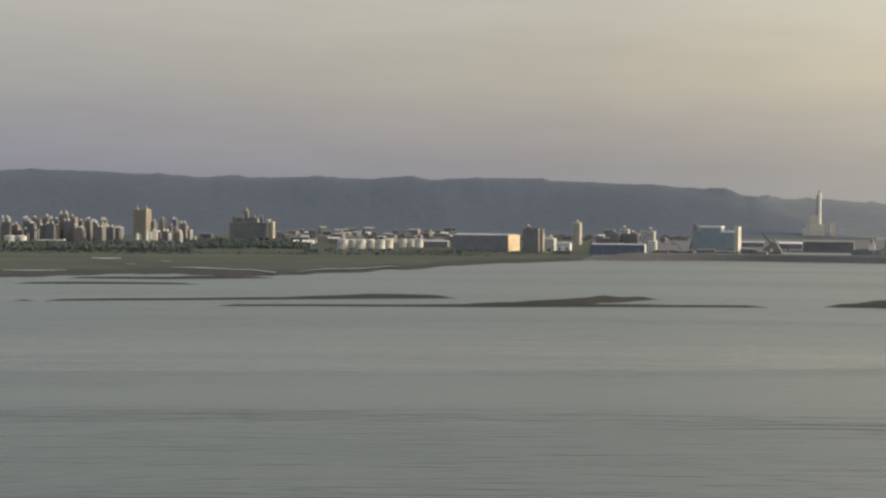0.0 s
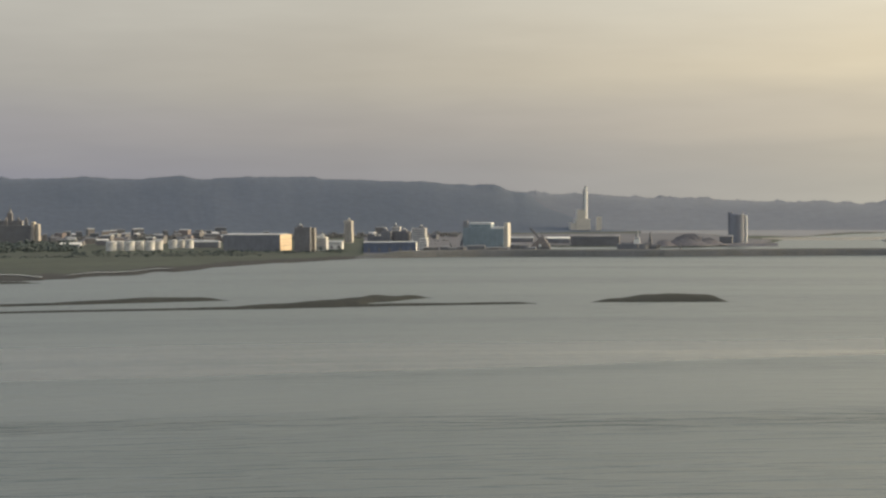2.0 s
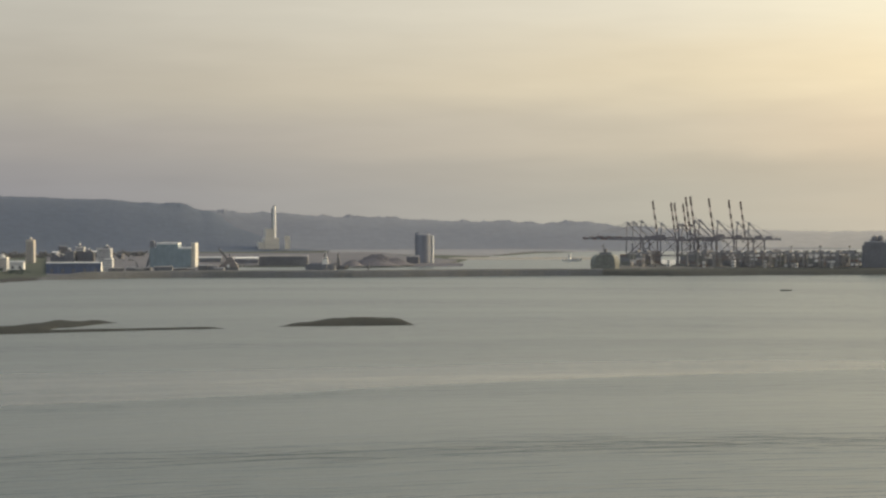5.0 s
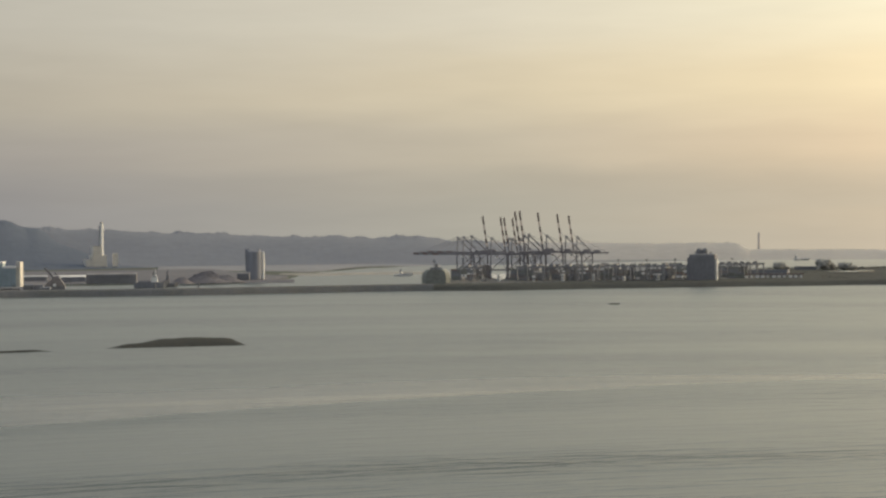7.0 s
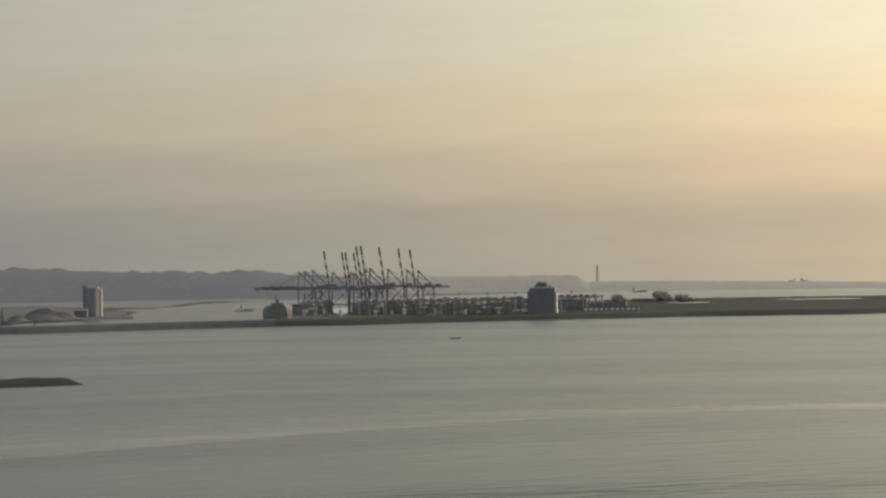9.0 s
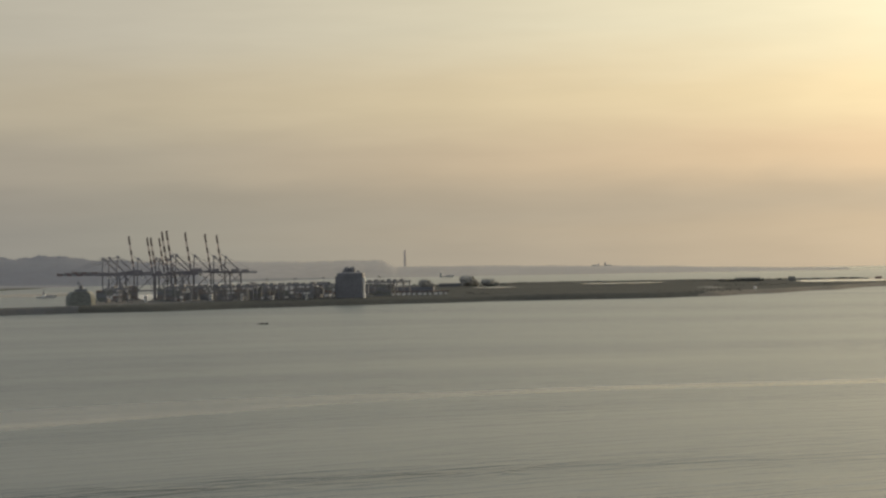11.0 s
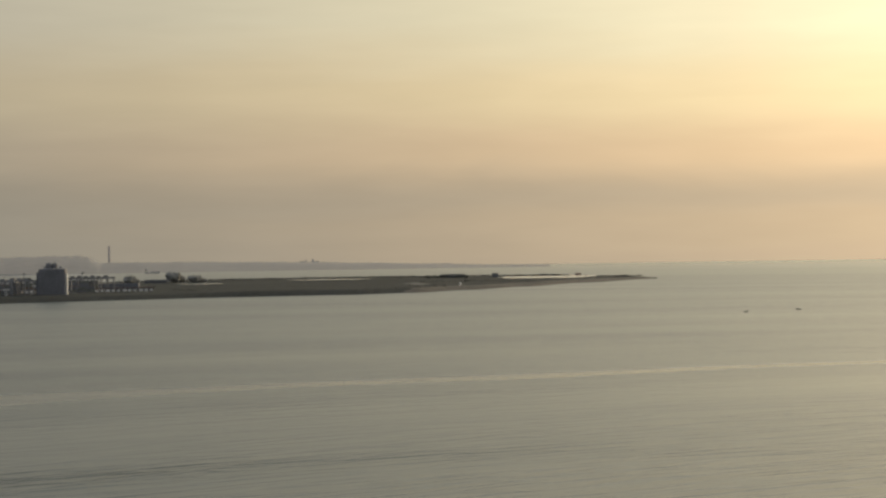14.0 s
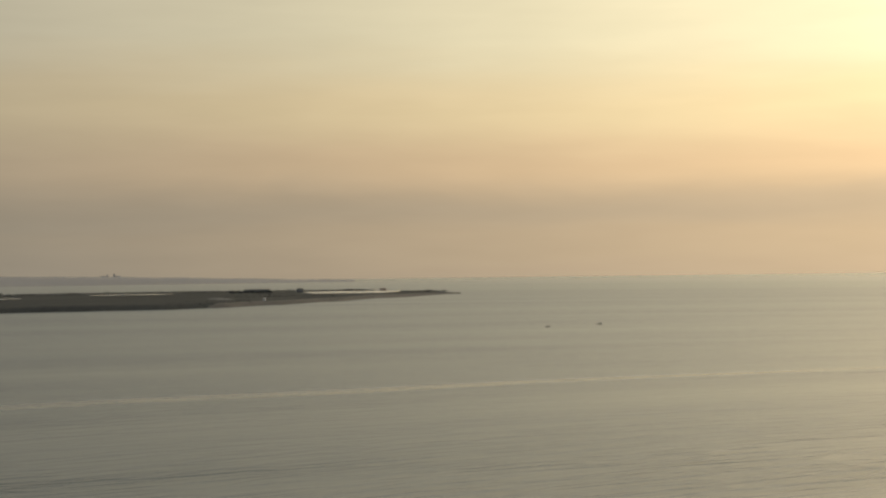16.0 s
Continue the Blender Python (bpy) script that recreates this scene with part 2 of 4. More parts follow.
BARK = surface("bark", (0.10, 0.08, 0.06), 0.95, 2.0, 0.3, 0.3)
CREAM = surface("cream_render", (0.56, 0.51, 0.44), 0.8, 0.3, 0.05, 0.18, 0.15, 0.05)
WHITE = surface("white_paint", (0.74, 0.73, 0.70), 0.6, 0.3, 0.05, 0.12, 0.1, 0.05)
TAN = surface("ochre_tile", (0.35, 0.295, 0.24), 0.75, 0.4, 0.05, 0.2, 0.15, 0.05)
GREY = surface("grey_cladding", (0.205, 0.210, 0.230), 0.6, 0.3, 0.03, 0.15, 0.15, 0.05, streak=(0.6, 0.6, 0.3))
DARK = surface("dark_brick_cladding", (0.205, 0.203, 0.213), 0.7, 0.4, 0.05, 0.25, 0.15, 0.05)
BLUEGREEN = surface("blue_green_sheeting", (0.235, 0.290, 0.320), 0.5, 0.3, 0.04, 0.15, 0.15, 0.05, streak=(0.6, 0.6, 0.3))
NAVY = surface("blue_sheeting", (0.140, 0.168, 0.240), 0.55, 0.3, 0.04, 0.2, 0.15, 0.05, streak=(1.5, 1.5, 0.15))
ROOFING = surface("roof_sheet", (0.36, 0.37, 0.37), 0.5, 0.3, 0.04, 0.2, 0.1, 0.05)
GLASS = surface("window_glass", (0.15, 0.16, 0.18), 0.3, 0.3, 0.1, 0.2, 0)
CRANE = surface("crane_steel", (0.235, 0.225, 0.245), 0.5, 0.4, 0.05, 0.25, 0.1, 0.03)
CRANE_PALE = surface("pale_boom_paint", (0.70, 0.58, 0.50), 0.5, 0.4, 0.05, 0.2, 0.1, 0.03)
CRANE_DARK = surface("dark_boom_paint", (0.13, 0.09, 0.08), 0.5, 0.4, 0.05, 0.2, 0.1, 0.03)
# crowns much paler than leaves: the haze is put into their colour
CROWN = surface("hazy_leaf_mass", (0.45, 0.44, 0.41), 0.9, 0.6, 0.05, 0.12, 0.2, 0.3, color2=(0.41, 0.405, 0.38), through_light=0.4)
BOAT = surface("tarred_boat_hull", (0.03, 0.03, 0.032), 0.95, 0.8, 0.2, 0.25, 0.1, 0.03)
YARD = surface("yard_gantry_steel", (0.265, 0.262, 0.27), 0.6, 0.4, 0.05, 0.25, 0.1, 0.03)
PALE_SAND = surface("pale_sandspit", (0.23, 0.222, 0.205), 0.9, 0.3, 0.02, 0.2, 0.3, 0.3)
HULL = surface("dark_hull_paint", (0.20, 0.20, 0.21), 0.5, 0.3, 0.05, 0.3, 0.1, 0.03)
RUST = surface("rusty_red_steel", (0.24, 0.16, 0.13), 0.7, 0.4, 0.05, 0.3, 0.1, 0.03)
COAL = surface("bulk_heap", (0.150, 0.142, 0.152), 0.95, 0.3, 0.03, 0.2, 0.2, 0.3)
SILO = surface("grey_silo_concrete", (0.225, 0.235, 0.265), 0.9, 0.3, 0.03, 0.12, 0.1, 0.05, streak=(1.5, 1.5, 0.2))
# the far bank's pale blue-grey also carries haze in its colour
FLATS = surface("hazy_shore_flats", (0.165, 0.170, 0.190), 0.95, 0.04, 0.004, 0.15, 0.2, 1.0)
# lifted grey-green, with the haze over these trees in the colour
HAZY_LEAF = surface("hazed_leaf_mass", (0.190, 0.195, 0.205), 0.9, 0.6, 0.05, 0.12, 0.2, 0.3, through_light=0.4)
# town walls: shade and haze are put into these darkened tile colours
DULL = surface("dimmed_beige_tile", (0.220, 0.210, 0.210), 0.8, 0.3, 0.05, 0.2, 0.15, 0.05)
DULL_PINK = surface("dimmed_pink_tile", (0.285, 0.240, 0.228), 0.8, 0.3, 0.05, 0.2, 0.15, 0.05)
SLATE = surface("dimmed_grey_tile", (0.140, 0.146, 0.168), 0.8, 0.3, 0.05, 0.2, 0.15, 0.05)
# warm pale end wall: low sunlight put into the cladding colour
PEACH = surface("sunlit_peach_cladding", (0.62, 0.49, 0.34), 0.7, 0.3, 0.05, 0.15, 0.15, 0.05)
TANK = surface("chalky_tank_paint", (0.54, 0.535, 0.52), 0.6, 0.3, 0.05, 0.15, 0.1, 0.05)
BEIGE = surface("beige_cladding", (0.53, 0.51, 0.47), 0.8, 0.3, 0.05, 0.15, 0.15, 0.05)
# the bluish tint of the port ground is haze in the base colour
PORT = surface("hazed_port_ground", (0.096, 0.097, 0.113), 0.95, 0.1, 0.008, 0.2, 0.3, 0.2, color2=(0.080, 0.081, 0.096))
BEACH = surface("sandy_shore", (0.150, 0.138, 0.122), 0.95, 0.2, 0.02, 0.25, 0.3, 0.3, color2=(0.108, 0.102, 0.094), streak=(0.4, 1.0, 1.0), sheen=0.1)
STEEL_BROWN = surface("brown_box_paint", (0.275, 0.245, 0.235), 0.6, 0.4, 0.05, 0.25, 0.1, 0.03)
STEEL_GREY = surface("grey_box_paint", (0.245, 0.25, 0.265), 0.6, 0.4, 0.05, 0.25, 0.1, 0.03)
STEEL_OLIVE = surface("olive_box_paint", (0.225, 0.232, 0.21), 0.6, 0.4, 0.05, 0.25, 0.1, 0.03)
# chimney concrete lightened in colour for the haze before it
MAUVE = surface("hazed_chimney_concrete", (0.50, 0.465, 0.455), 0.9, 0.3, 0.05, 0.15, 0.1, 0.05)


# ---- builders ----
def spot(bearing, d, z=0.0):
    """A place by its bearing (degrees right of north) and distance from the origin."""
    a = radians(bearing)
    return Vector((d * math.sin(a), d * math.cos(a), z))


def facing(bearing, d, z=0.0, turn=0.0):
    """A pose there: local x runs to the right along the view, y away; turn: degrees clockwise from above."""
    return Matrix.Translation(spot(bearing, d, z)) @ pose(0, 0, 0, 0, 0, -turn - bearing)


def thing(name, m, label, category, group=""):
    ob = new(name)
    ob.empty_display_size = 2.0
    ob.matrix_world = m
    return tagged(ob, label, category, group)


def part(name, bm, material, parent=None, label=""):
    me = bpy.data.meshes.new(name)
    bmesh.ops.recalc_face_normals(bm, faces=bm.faces)
    bm.to_mesh(me)
    bm.free()
    me.materials.append(material)
    ob = new(name, me)
    if parent:
        ob.parent = parent
    if label:
        tagged(ob, label)
    return ob


def again(name, ob, m, parent):
    """The same mesh once more, as a part of its own."""
    o = new(name, ob.data)
    o.parent = parent
    o.matrix_basis = m
    return o


def add_box(bm, x0, x1, y0, y1, z0, z1):
    v = [bm.verts.new(c) for c in ((x0, y0, z0), (x1, y0, z0), (x1, y1, z0), (x0, y1, z0), (x0, y0, z1), (x1, y0, z1), (x1, y1, z1), (x0, y1, z1))]
    for f in ((0, 3, 2, 1), (4, 5, 6, 7), (0, 1, 5, 4), (1, 2, 6, 5), (2, 3, 7, 6), (3, 0, 4, 7)):
        bm.faces.new([v[i] for i in f])


def box(x0, x1, y0, y1, z0, z1):
    bm = bmesh.new()
    add_box(bm, x0, x1, y0, y1, z0, z1)
    return bm


def add_bar(bm, a, b, w, h=None):
    """A square steel member from a to b."""
    a, b = Vector(a), Vector(b)
    q = (b - a).to_track_quat("Z", "Y").to_matrix().to_4x4()
    n, ln, h = len(bm.verts), (b - a).length, h or w
    add_box(bm, -w / 2, w / 2, -h / 2, h / 2, 0, ln)
    bm.verts.ensure_lookup_table()
    for v in bm.verts[n:]:
        v.co = a + q @ v.co


def bar(a, b, w, h=None):
    bm = bmesh.new()
    add_bar(bm, a, b, w, h)
    return bm


def add_tube(bm, x, y, z0, z1, r0, r1=None, n=20, cap=True):
    r1 = r0 if r1 is None else r1
    lo, hi = [], []
    for i in range(n):
        c, s = math.cos(2 * math.pi * i / n), math.sin(2 * math.pi * i / n)
        lo.append(bm.verts.new((x + r0 * c, y + r0 * s, z0)))
        hi.append(bm.verts.new((x + r1 * c, y + r1 * s, z1)))
    for i in range(n):
        bm.faces.new((lo[i], lo[(i + 1) % n], hi[(i + 1) % n], hi[i]))
    if cap:
        bm.faces.new(hi)
        bm.faces.new(lo[::-1])


def tube(x, y, z0, z1, r0, r1=None, n=20):
    bm = bmesh.new()
    add_tube(bm, x, y, z0, z1, r0, r1, n)
    return bm


def dome(x, y, z, r, h, n=20, rows=5):
    bm = bmesh.new()
    last = None
    for k in range(rows):
        a = k / rows * math.pi / 2
        ring = [bm.verts.new((x + r * math.cos(a) * math.cos(2 * math.pi * i / n), y + r * math.cos(a) * math.sin(2 * math.pi * i / n), z + h * math.sin(a))) for i in range(n)]
        if last:
            for i in range(n):
                bm.faces.new((last[i], last[(i + 1) % n], ring[(i + 1) % n], ring[i]))
        last = ring
    top = bm.verts.new((x, y, z + h))
    for i in range(n):
        bm.faces.new((last[i], last[(i + 1) % n], top))
    return bm


def between(table, x):
    """Smooth value at x between the stops of a short table."""
    if x <= table[0][0]:
        return table[0][1]
    for (a, p), (b, q) in zip(table, table[1:]):
        if x <= b:
            k = (x - a) / (b - a)
            k = k * k * (3 - 2 * k)
            return p + (q - p) * k
    return table[-1][1]


def fbm(x, y, z=0.0, octaves=4):
    return noise.fractal(Vector((x, y, z)), 1.0, 2.0, octaves)


def sheet(name, material, b0, b1, step, rows, near, far, height, label, category, kind="structure"):
    """A piece of land: bearings b0 to b1, from near(b) to far(b), its top at height(b, k, d), k running 0 to 1 from the near to the far edge."""
    bm, cols = bmesh.new(), []
    n = max(2, round((b1 - b0) / step))
    for i in range(n + 1):
        bb = b0 + (b1 - b0) * i / n
        d0, d1 = near(bb), far(bb)
        col = []
        for j in range(rows + 1):
            k = j / rows
            d = d0 + (d1 - d0) * k
            col.append(bm.verts.new(spot(bb, d, height(bb, k, d))))
        cols.append(col)
    for p, q in zip(cols, cols[1:]):
        for j in range(rows):
            bm.faces.new((p[j], q[j], q[j + 1], p[j + 1]))
    ob = part(name, bm, material)
    for f in ob.data.polygons:
        f.use_smooth = True
    return tagged(ob, label, category, kind=kind)


# ---- water, land, hills ----
bm = bmesh.new()
bm.faces.new([bm.verts.new((x, y, 0)) for x, y in ((-14000, -14000), (14000, -14000), (14000, 14000), (-14000, 14000))])
tagged(part("water", bm, SEA), "calm grey-green bay water with soft slicks", "water", kind="structure")

SHORE = [(-22, 1560), (-14.3, 1635), (-12.5, 1670), (-8.9, 1715), (-7.2, 1668), (-5.6, 1670), (-3.4, 1755), (-1.5, 1845), (0.3, 1985), (2.2, 2110), (4.2, 2205), (6.0, 2290), (10.0, 2330), (10.6, 2760), (16.5, 2790), (17.6, 2900), (18.3, 3040), (18.7, 3350), (19.6, 3650), (21, 3950), (23, 4250), (24, 4880)]


def shore(bb):
    return between(SHORE, bb) + 14 * fbm(bb * 0.9, 3.0)


def marsh_height(bb, k, d):
    inland = d - shore(bb)
    return -0.6 + min(1.0, inland / 60) * 1.3 + min(1.0, max(0, inland - 60) / 900) * 2.6 + 0.35 * fbm(d * 0.01, bb * 3)


sheet("ground", GRASS, -24, 24, 0.22, 60, shore, lambda bb: 4900, marsh_height, "flat green-brown coastal marsh and grassland", "ground")
# wet mud fringe between the grass and the water
sheet("mudflat", MUD, -22, 6.0, 0.15, 8, lambda bb: shore(bb) - (55 + 40 * fbm(bb * 0.7, 8.0)) * min(1, (6.2 - bb) / 3), lambda bb: shore(bb) + 125 + 80 * fbm(bb * 0.8, 5.0),
      lambda bb, k, d: -0.5 + 1.75 * math.sin(min(1.0, k * 1.2) * math.pi * 0.5) - (1.6 if k == 1 else 0) + 0.2 * fbm(d * 0.02, bb * 4),
      "dark wet mudflat along the marsh edge", "mudflat")

RIDGE = [(-24, 158), (-14.3, 157), (-13.6, 161), (-9.5, 152), (-7.7, 143), (-7.1, 149), (-5.8, 143), (-3.8, 149), (-2.7, 142), (-0.9, 149), (-0.4, 142),
         (1.6, 149), (3.0, 148), (3.7, 141), (5.9, 134), (9.1, 122), (10.0, 104), (11.4, 60), (13.0, 20), (14.5, 0)]
RIDGE_MID = [(6.0, 60), (8.0, 100), (10.0, 104), (12.3, 99), (14.4, 87), (15.4, 89), (17.7, 76), (19.6, 75), (21.1, 66), (22.1, 73), (23.7, 61), (25.5, 50), (26.5, 30), (27.5, 0)]
RIDGE_FAR = [(22.0, 30), (24.0, 55), (27.3, 50), (29.0, 46), (31.5, 44.5), (32.6, 44), (32.9, 41), (33.35, 23), (34.4, 23.5), (36.2, 23), (38.1, 20), (40.0, 17), (41.8, 13.5), (44.0, 8), (46.5, 2), (48.0, 0)]


def hill(name, material, table, b0, b1, near, far, label):
    def height(bb, k, d):
        # the crest's dips fade out down the slope
        even = sum(between(table, bb + o) for o in (-3, -2, -1, 0, 1, 2, 3)) / 7
        w = min(1.0, k / 0.8) ** 4
        h = between(table, bb) * w + min(even, between(table, bb) * 1.25) * (1 - w)
        rise = math.sin(min(1.0, k / 0.8) * math.pi / 2) ** 1.3 if k <= 0.8 else math.cos((k - 0.8) / 0.2 * math.pi / 2) ** 0.5
        folds = 1 + 0.014 * fbm(bb * 0.55, d * 0.004, 2.0) * (1 - abs(k - 0.4))
        return max(-0.5, h * rise * (folds if k < 0.8 else 1) + min(1, h / (75 if b1 > 40 else 60)) * ((2.6 if k > 0.66 else 0.7) * fbm(d * math.sin(radians(bb)) * 0.006, d * math.cos(radians(bb)) * 0.006) + ((2.8 if b1 > 20 else 1.3) if k > 0.66 else 0.3) * fbm(bb * 11, d * 0.05, 4.0) + ((2.5 if b1 < 20 or b1 > 40 else 6.0) if k > 0.7 else 0) * fbm(bb * 2.3, 7.0, d * 0.002)) * (1 if 0.1 < k < 0.95 else 0))
    return sheet(name, material, b0, b1, 0.055, 30, near, far, height, label, "hill")


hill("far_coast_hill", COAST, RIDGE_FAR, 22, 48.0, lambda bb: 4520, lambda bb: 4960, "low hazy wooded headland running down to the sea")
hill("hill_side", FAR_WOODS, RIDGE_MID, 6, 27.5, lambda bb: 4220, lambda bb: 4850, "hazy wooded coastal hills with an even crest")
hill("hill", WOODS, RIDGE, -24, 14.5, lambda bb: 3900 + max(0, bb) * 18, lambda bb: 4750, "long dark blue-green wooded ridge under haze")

# low sandy spit and bank across the inner harbour
sheet("sandspit", PALE_SAND, 17.2, 23.6, 0.1, 10, lambda bb: 3260 + 20 * fbm(bb, 1.0), lambda bb: 3500 + 30 * fbm(bb, 2.0),
      lambda bb, k, d: -0.5 + 3.2 * math.sin(k * math.pi) * min(1, (23.6 - bb) * 1.2, (bb - 17.2)), "low beige sandspit across the harbour water", "sandspit")
sheet("far_bank", FLATS, 14.0, 33.0, 0.2, 6, lambda bb: between([(14.0, 3700), (17.5, 3450), (18.7, 3480), (21, 4080), (24, 4220), (33, 4540)], bb), lambda bb: 4900,
      lambda bb, k, d: -0.6 + min(1, k * 5) * 5.4, "low far shore at the foot of the hills", "shore")


# ---- sandbanks in the bay ----
def sandbank(b0, b1, front, depth, crest, peak, label):
    """A low bank: front(b) its water's edge, depth(u) its breadth, u running 0 to 1 along it."""
    def u(bb):
        return (bb - b0) / (b1 - b0)

    def prof(bb):
        return between(peak, u(bb)) * end(bb)

    def end(bb):
        return min(1.0, max(0.05, (bb - b0) / 0.5), max(0.05, (b1 - bb) / 0.5))
    ob = sheet("sandbank", SAND, b0, b1, (b1 - b0) / 90, 10, lambda bb: front(bb) + 2.0 * fbm(bb * 2, 1.0), lambda bb: front(bb) + 2 + 11 * end(bb) + depth * prof(bb) * (1 + 0.05 * fbm(bb * 3, 6.0)),
               lambda bb, k, d: -0.2 + (0.25 + 0.75 * end(bb) + crest * prof(bb)) * math.sin(min(1, k * 1.15) * math.pi) ** 0.7 * (1 + 0.07 * fbm(bb * 5, d * 0.06)), label, "sandbank", "structure")
    return ob


sandbank(12.3, 16.85, lambda bb: 1186 + 3.0 * max(0, bb - 15), 96, 2.4, [(0, 0.03), (0.2, 0.35), (0.42, 0.88), (0.6, 1.0), (0.8, 0.86), (0.95, 0.6), (1, 0.3)],
         "short dark rounded sandbank standing in the bay")
sandbank(-7.4, 10.6, lambda bb: 1132 + 4.2 * max(0, bb - 1.5), 20, 0.5, [(0, 0.1), (0.3, 0.3), (0.5, 0.9), (0.76, 0.8), (0.85, 0.4), (0.95, 0.35), (1, 0.05)],
         "long thin dark sandbank barely above the water")
sandbank(0.3, 7.15, lambda bb: between([(0.3, 1148), (3.6, 1150), (4.6, 1166), (5.4, 1200), (7.15, 1250)], bb), 92, 1.9, [(0, 0.02), (0.25, 0.32), (0.5, 0.78), (0.7, 1.0), (0.86, 0.55), (1, 0.1)],
         "dark humped sandbank with a rounded back")
sandbank(-12.9, 0.5, lambda bb: 1204 + 3.2 * max(0, bb + 9) + 1.5 * max(0, bb + 4), 58, 1.2, [(0, 0.05), (0.2, 0.16), (0.55, 0.25), (0.68, 0.6), (0.8, 1.0), (0.92, 0.7), (1, 0.05)],
         "long dark sandbank with a low hump at one end")
sandbank(-13.9, -13.2, lambda bb: 1204, 9, 0.2, [(0, 0.2), (0.5, 1), (1, 0.2)], "small dark patch of sand awash")
sandbank(-13.9, -8.0, lambda bb: 1462 - 4 * (bb + 10), 16, 0.4, [(0, 0.1), (0.4, 1.0), (0.8, 0.6), (1, 0.05)], "thin strip of mud awash")
sandbank(-12.3, -5.5, lambda bb: 1560 + 8 * abs(bb + 9), 60, 0.5, [(0, 0.1), (0.3, 0.6), (0.7, 1.0), (1, 0.1)], "flat dark mudbank near the marsh edge")

# ---- breakwater and the port land behind it ----
QUAYLINE = [(4.4, 2230), (9.0, 2268), (14.4, 2242), (22.5, 2290), (25.2, 2275), (29.2, 2325), (31.5, 2345), (33.7, 2370), (37.6, 2410), (41.3, 2420), (43.5, 2466), (45.3, 2560), (47.2, 2690), (49.0, 2870), (51.5, 3085)]


def quayline(bb):
    return between(QUAYLINE, bb) + 1.2 * fbm(bb * 3, 0.5)


def wall_profile(bb, k, d):
    return -0.8 + min(1.0, 0.25 + (bb - 4.6) * 0.5) * (9.6 if 0.28 < k < 0.82 else (k / 0.28 if k <= 0.28 else (1 - k) / 0.18) * 9.6) + 0.09 * fbm(bb * 40, k * 9)


breakwater = sheet("breakwater", ROCK, 4.6, 23.0, 0.06, 14, quayline, lambda bb: quayline(bb) + 42, wall_profile, "long dark rock-armoured breakwater with a level crest", "breakwater")
PEN_BACK = [(22.8, 2345), (23.2, 2560), (24.0, 2900), (28, 3050), (33, 3250), (36.0, 3290), (41.3, 3290), (45.3, 3340), (48.6, 3330), (50.4, 3270), (51.5, 3140)]


def pen_height(bb, k, d):
    rise = min(1.0, (d - quayline(bb)) / 26)
    low = between([(22, 7.5), (36, 7.5), (38.5, 8.5), (43.0, 8.0), (44.2, 6.0), (48, 4.5), (51.5, 2.0)], bb)
    return -0.8 + rise * low + 0.8 * 0.5 * fbm(bb * 9, d * 0.03) - (6 if k == 1 else 0)


sheet("peninsula", SCRUB, 22.7, 51.5, 0.08, 44, quayline, lambda bb: between(PEN_BACK, bb), pen_height, "low scrub-covered port peninsula tapering to a point", "peninsula")
sheet("quay", QUAY, 23.4, 33.6, 0.3, 4, lambda bb: quayline(bb) + 34, lambda bb: between(PEN_BACK, bb) - 60,
      lambda bb, k, d: 5.6 if k == 0 else 7.3, "grey paved container yard", "quay")


def sea_strip(b0, b1, near, far, z, name, material, label, category):
    return sheet(name, material, b0, b1, 0.1, 3, lambda bb: near + 8 * fbm(bb * 2, 3) + (far - near) * 0.5 * (1 - min(1, (bb - b0) * 2, (b1 - bb) * 2)), lambda bb: far, lambda bb, k, d: z, label, category)


POOL = sea_surface("marsh_pool_water", 0.2, (0.22, 0.2), (0.12, 0.13, 0.13))
POND = sea_surface("still_pond_water", 0.05, (0.22, 0.2), (0.28, 0.30, 0.32))
sea_strip(39.4, 42.1, 2985, 3040, 8.6, "pond", POND, "bright still lagoon on the peninsula", "lagoon")
sea_strip(46.25, 49.5, 3070, 3235, 4.3, "pond", POND, "bright still lagoon near the point", "lagoon")
sea_strip(48.62, 48.80, 3200, 3325, 4.5, "pond", POND, "bright gap where the lagoon opens to the sea", "lagoon")
sea_strip(35.8, 37.25, 2840, 2895, 8.4, "pond", POND, "bright still pool in the scrub", "lagoon")

# sandy shore along the outer half of the peninsula
sheet("beach", BEACH, 43.2, 51.4, 0.08, 6, lambda bb: quayline(bb) + 1 + 3 * fbm(bb * 4, 7), lambda bb: quayline(bb) + (between([(43.2, 14), (44.0, 60), (46.0, 75), (48.0, 120), (50.0, 150), (51.4, 30)], bb)) * (1 + 0.3 * fbm(bb * 2.2, 4)),
      lambda bb, k, d: pen_height(bb, 0.5, d) + 0.35 - (1.2 if k == 1 else 0), "pale sandy shore below the scrub", "beach")
sea_strip(24.88, 25.52, 2400, 2900, 8.0, "dock_basin", POND, "bright narrow dock basin between the cranes", "dock")
sea_strip(-11.45, -10.5, 2085, 2160, 2.4, "pond", POOL, "narrow bright pool in the marsh", "pool")
sea_strip(-9.3, -8.9, 1985, 2030, 2.2, "pond", POOL, "small bright pool in the marsh", "pool")
sheet("tidal_channel", POOL, -8.9, -5.5, 0.1, 3, lambda bb: between([(-8.9, 1822), (-7.6, 1778), (-6.4, 1742), (-5.5, 1672)], bb) + 6 * fbm(bb * 3, 2), lambda bb: between([(-8.9, 1832), (-8.2, 1830), (-6.4, 1768), (-5.5, 1700)], bb),
      lambda bb, k, d: 1.9, "long bright tidal channel winding out of the marsh", "channel")
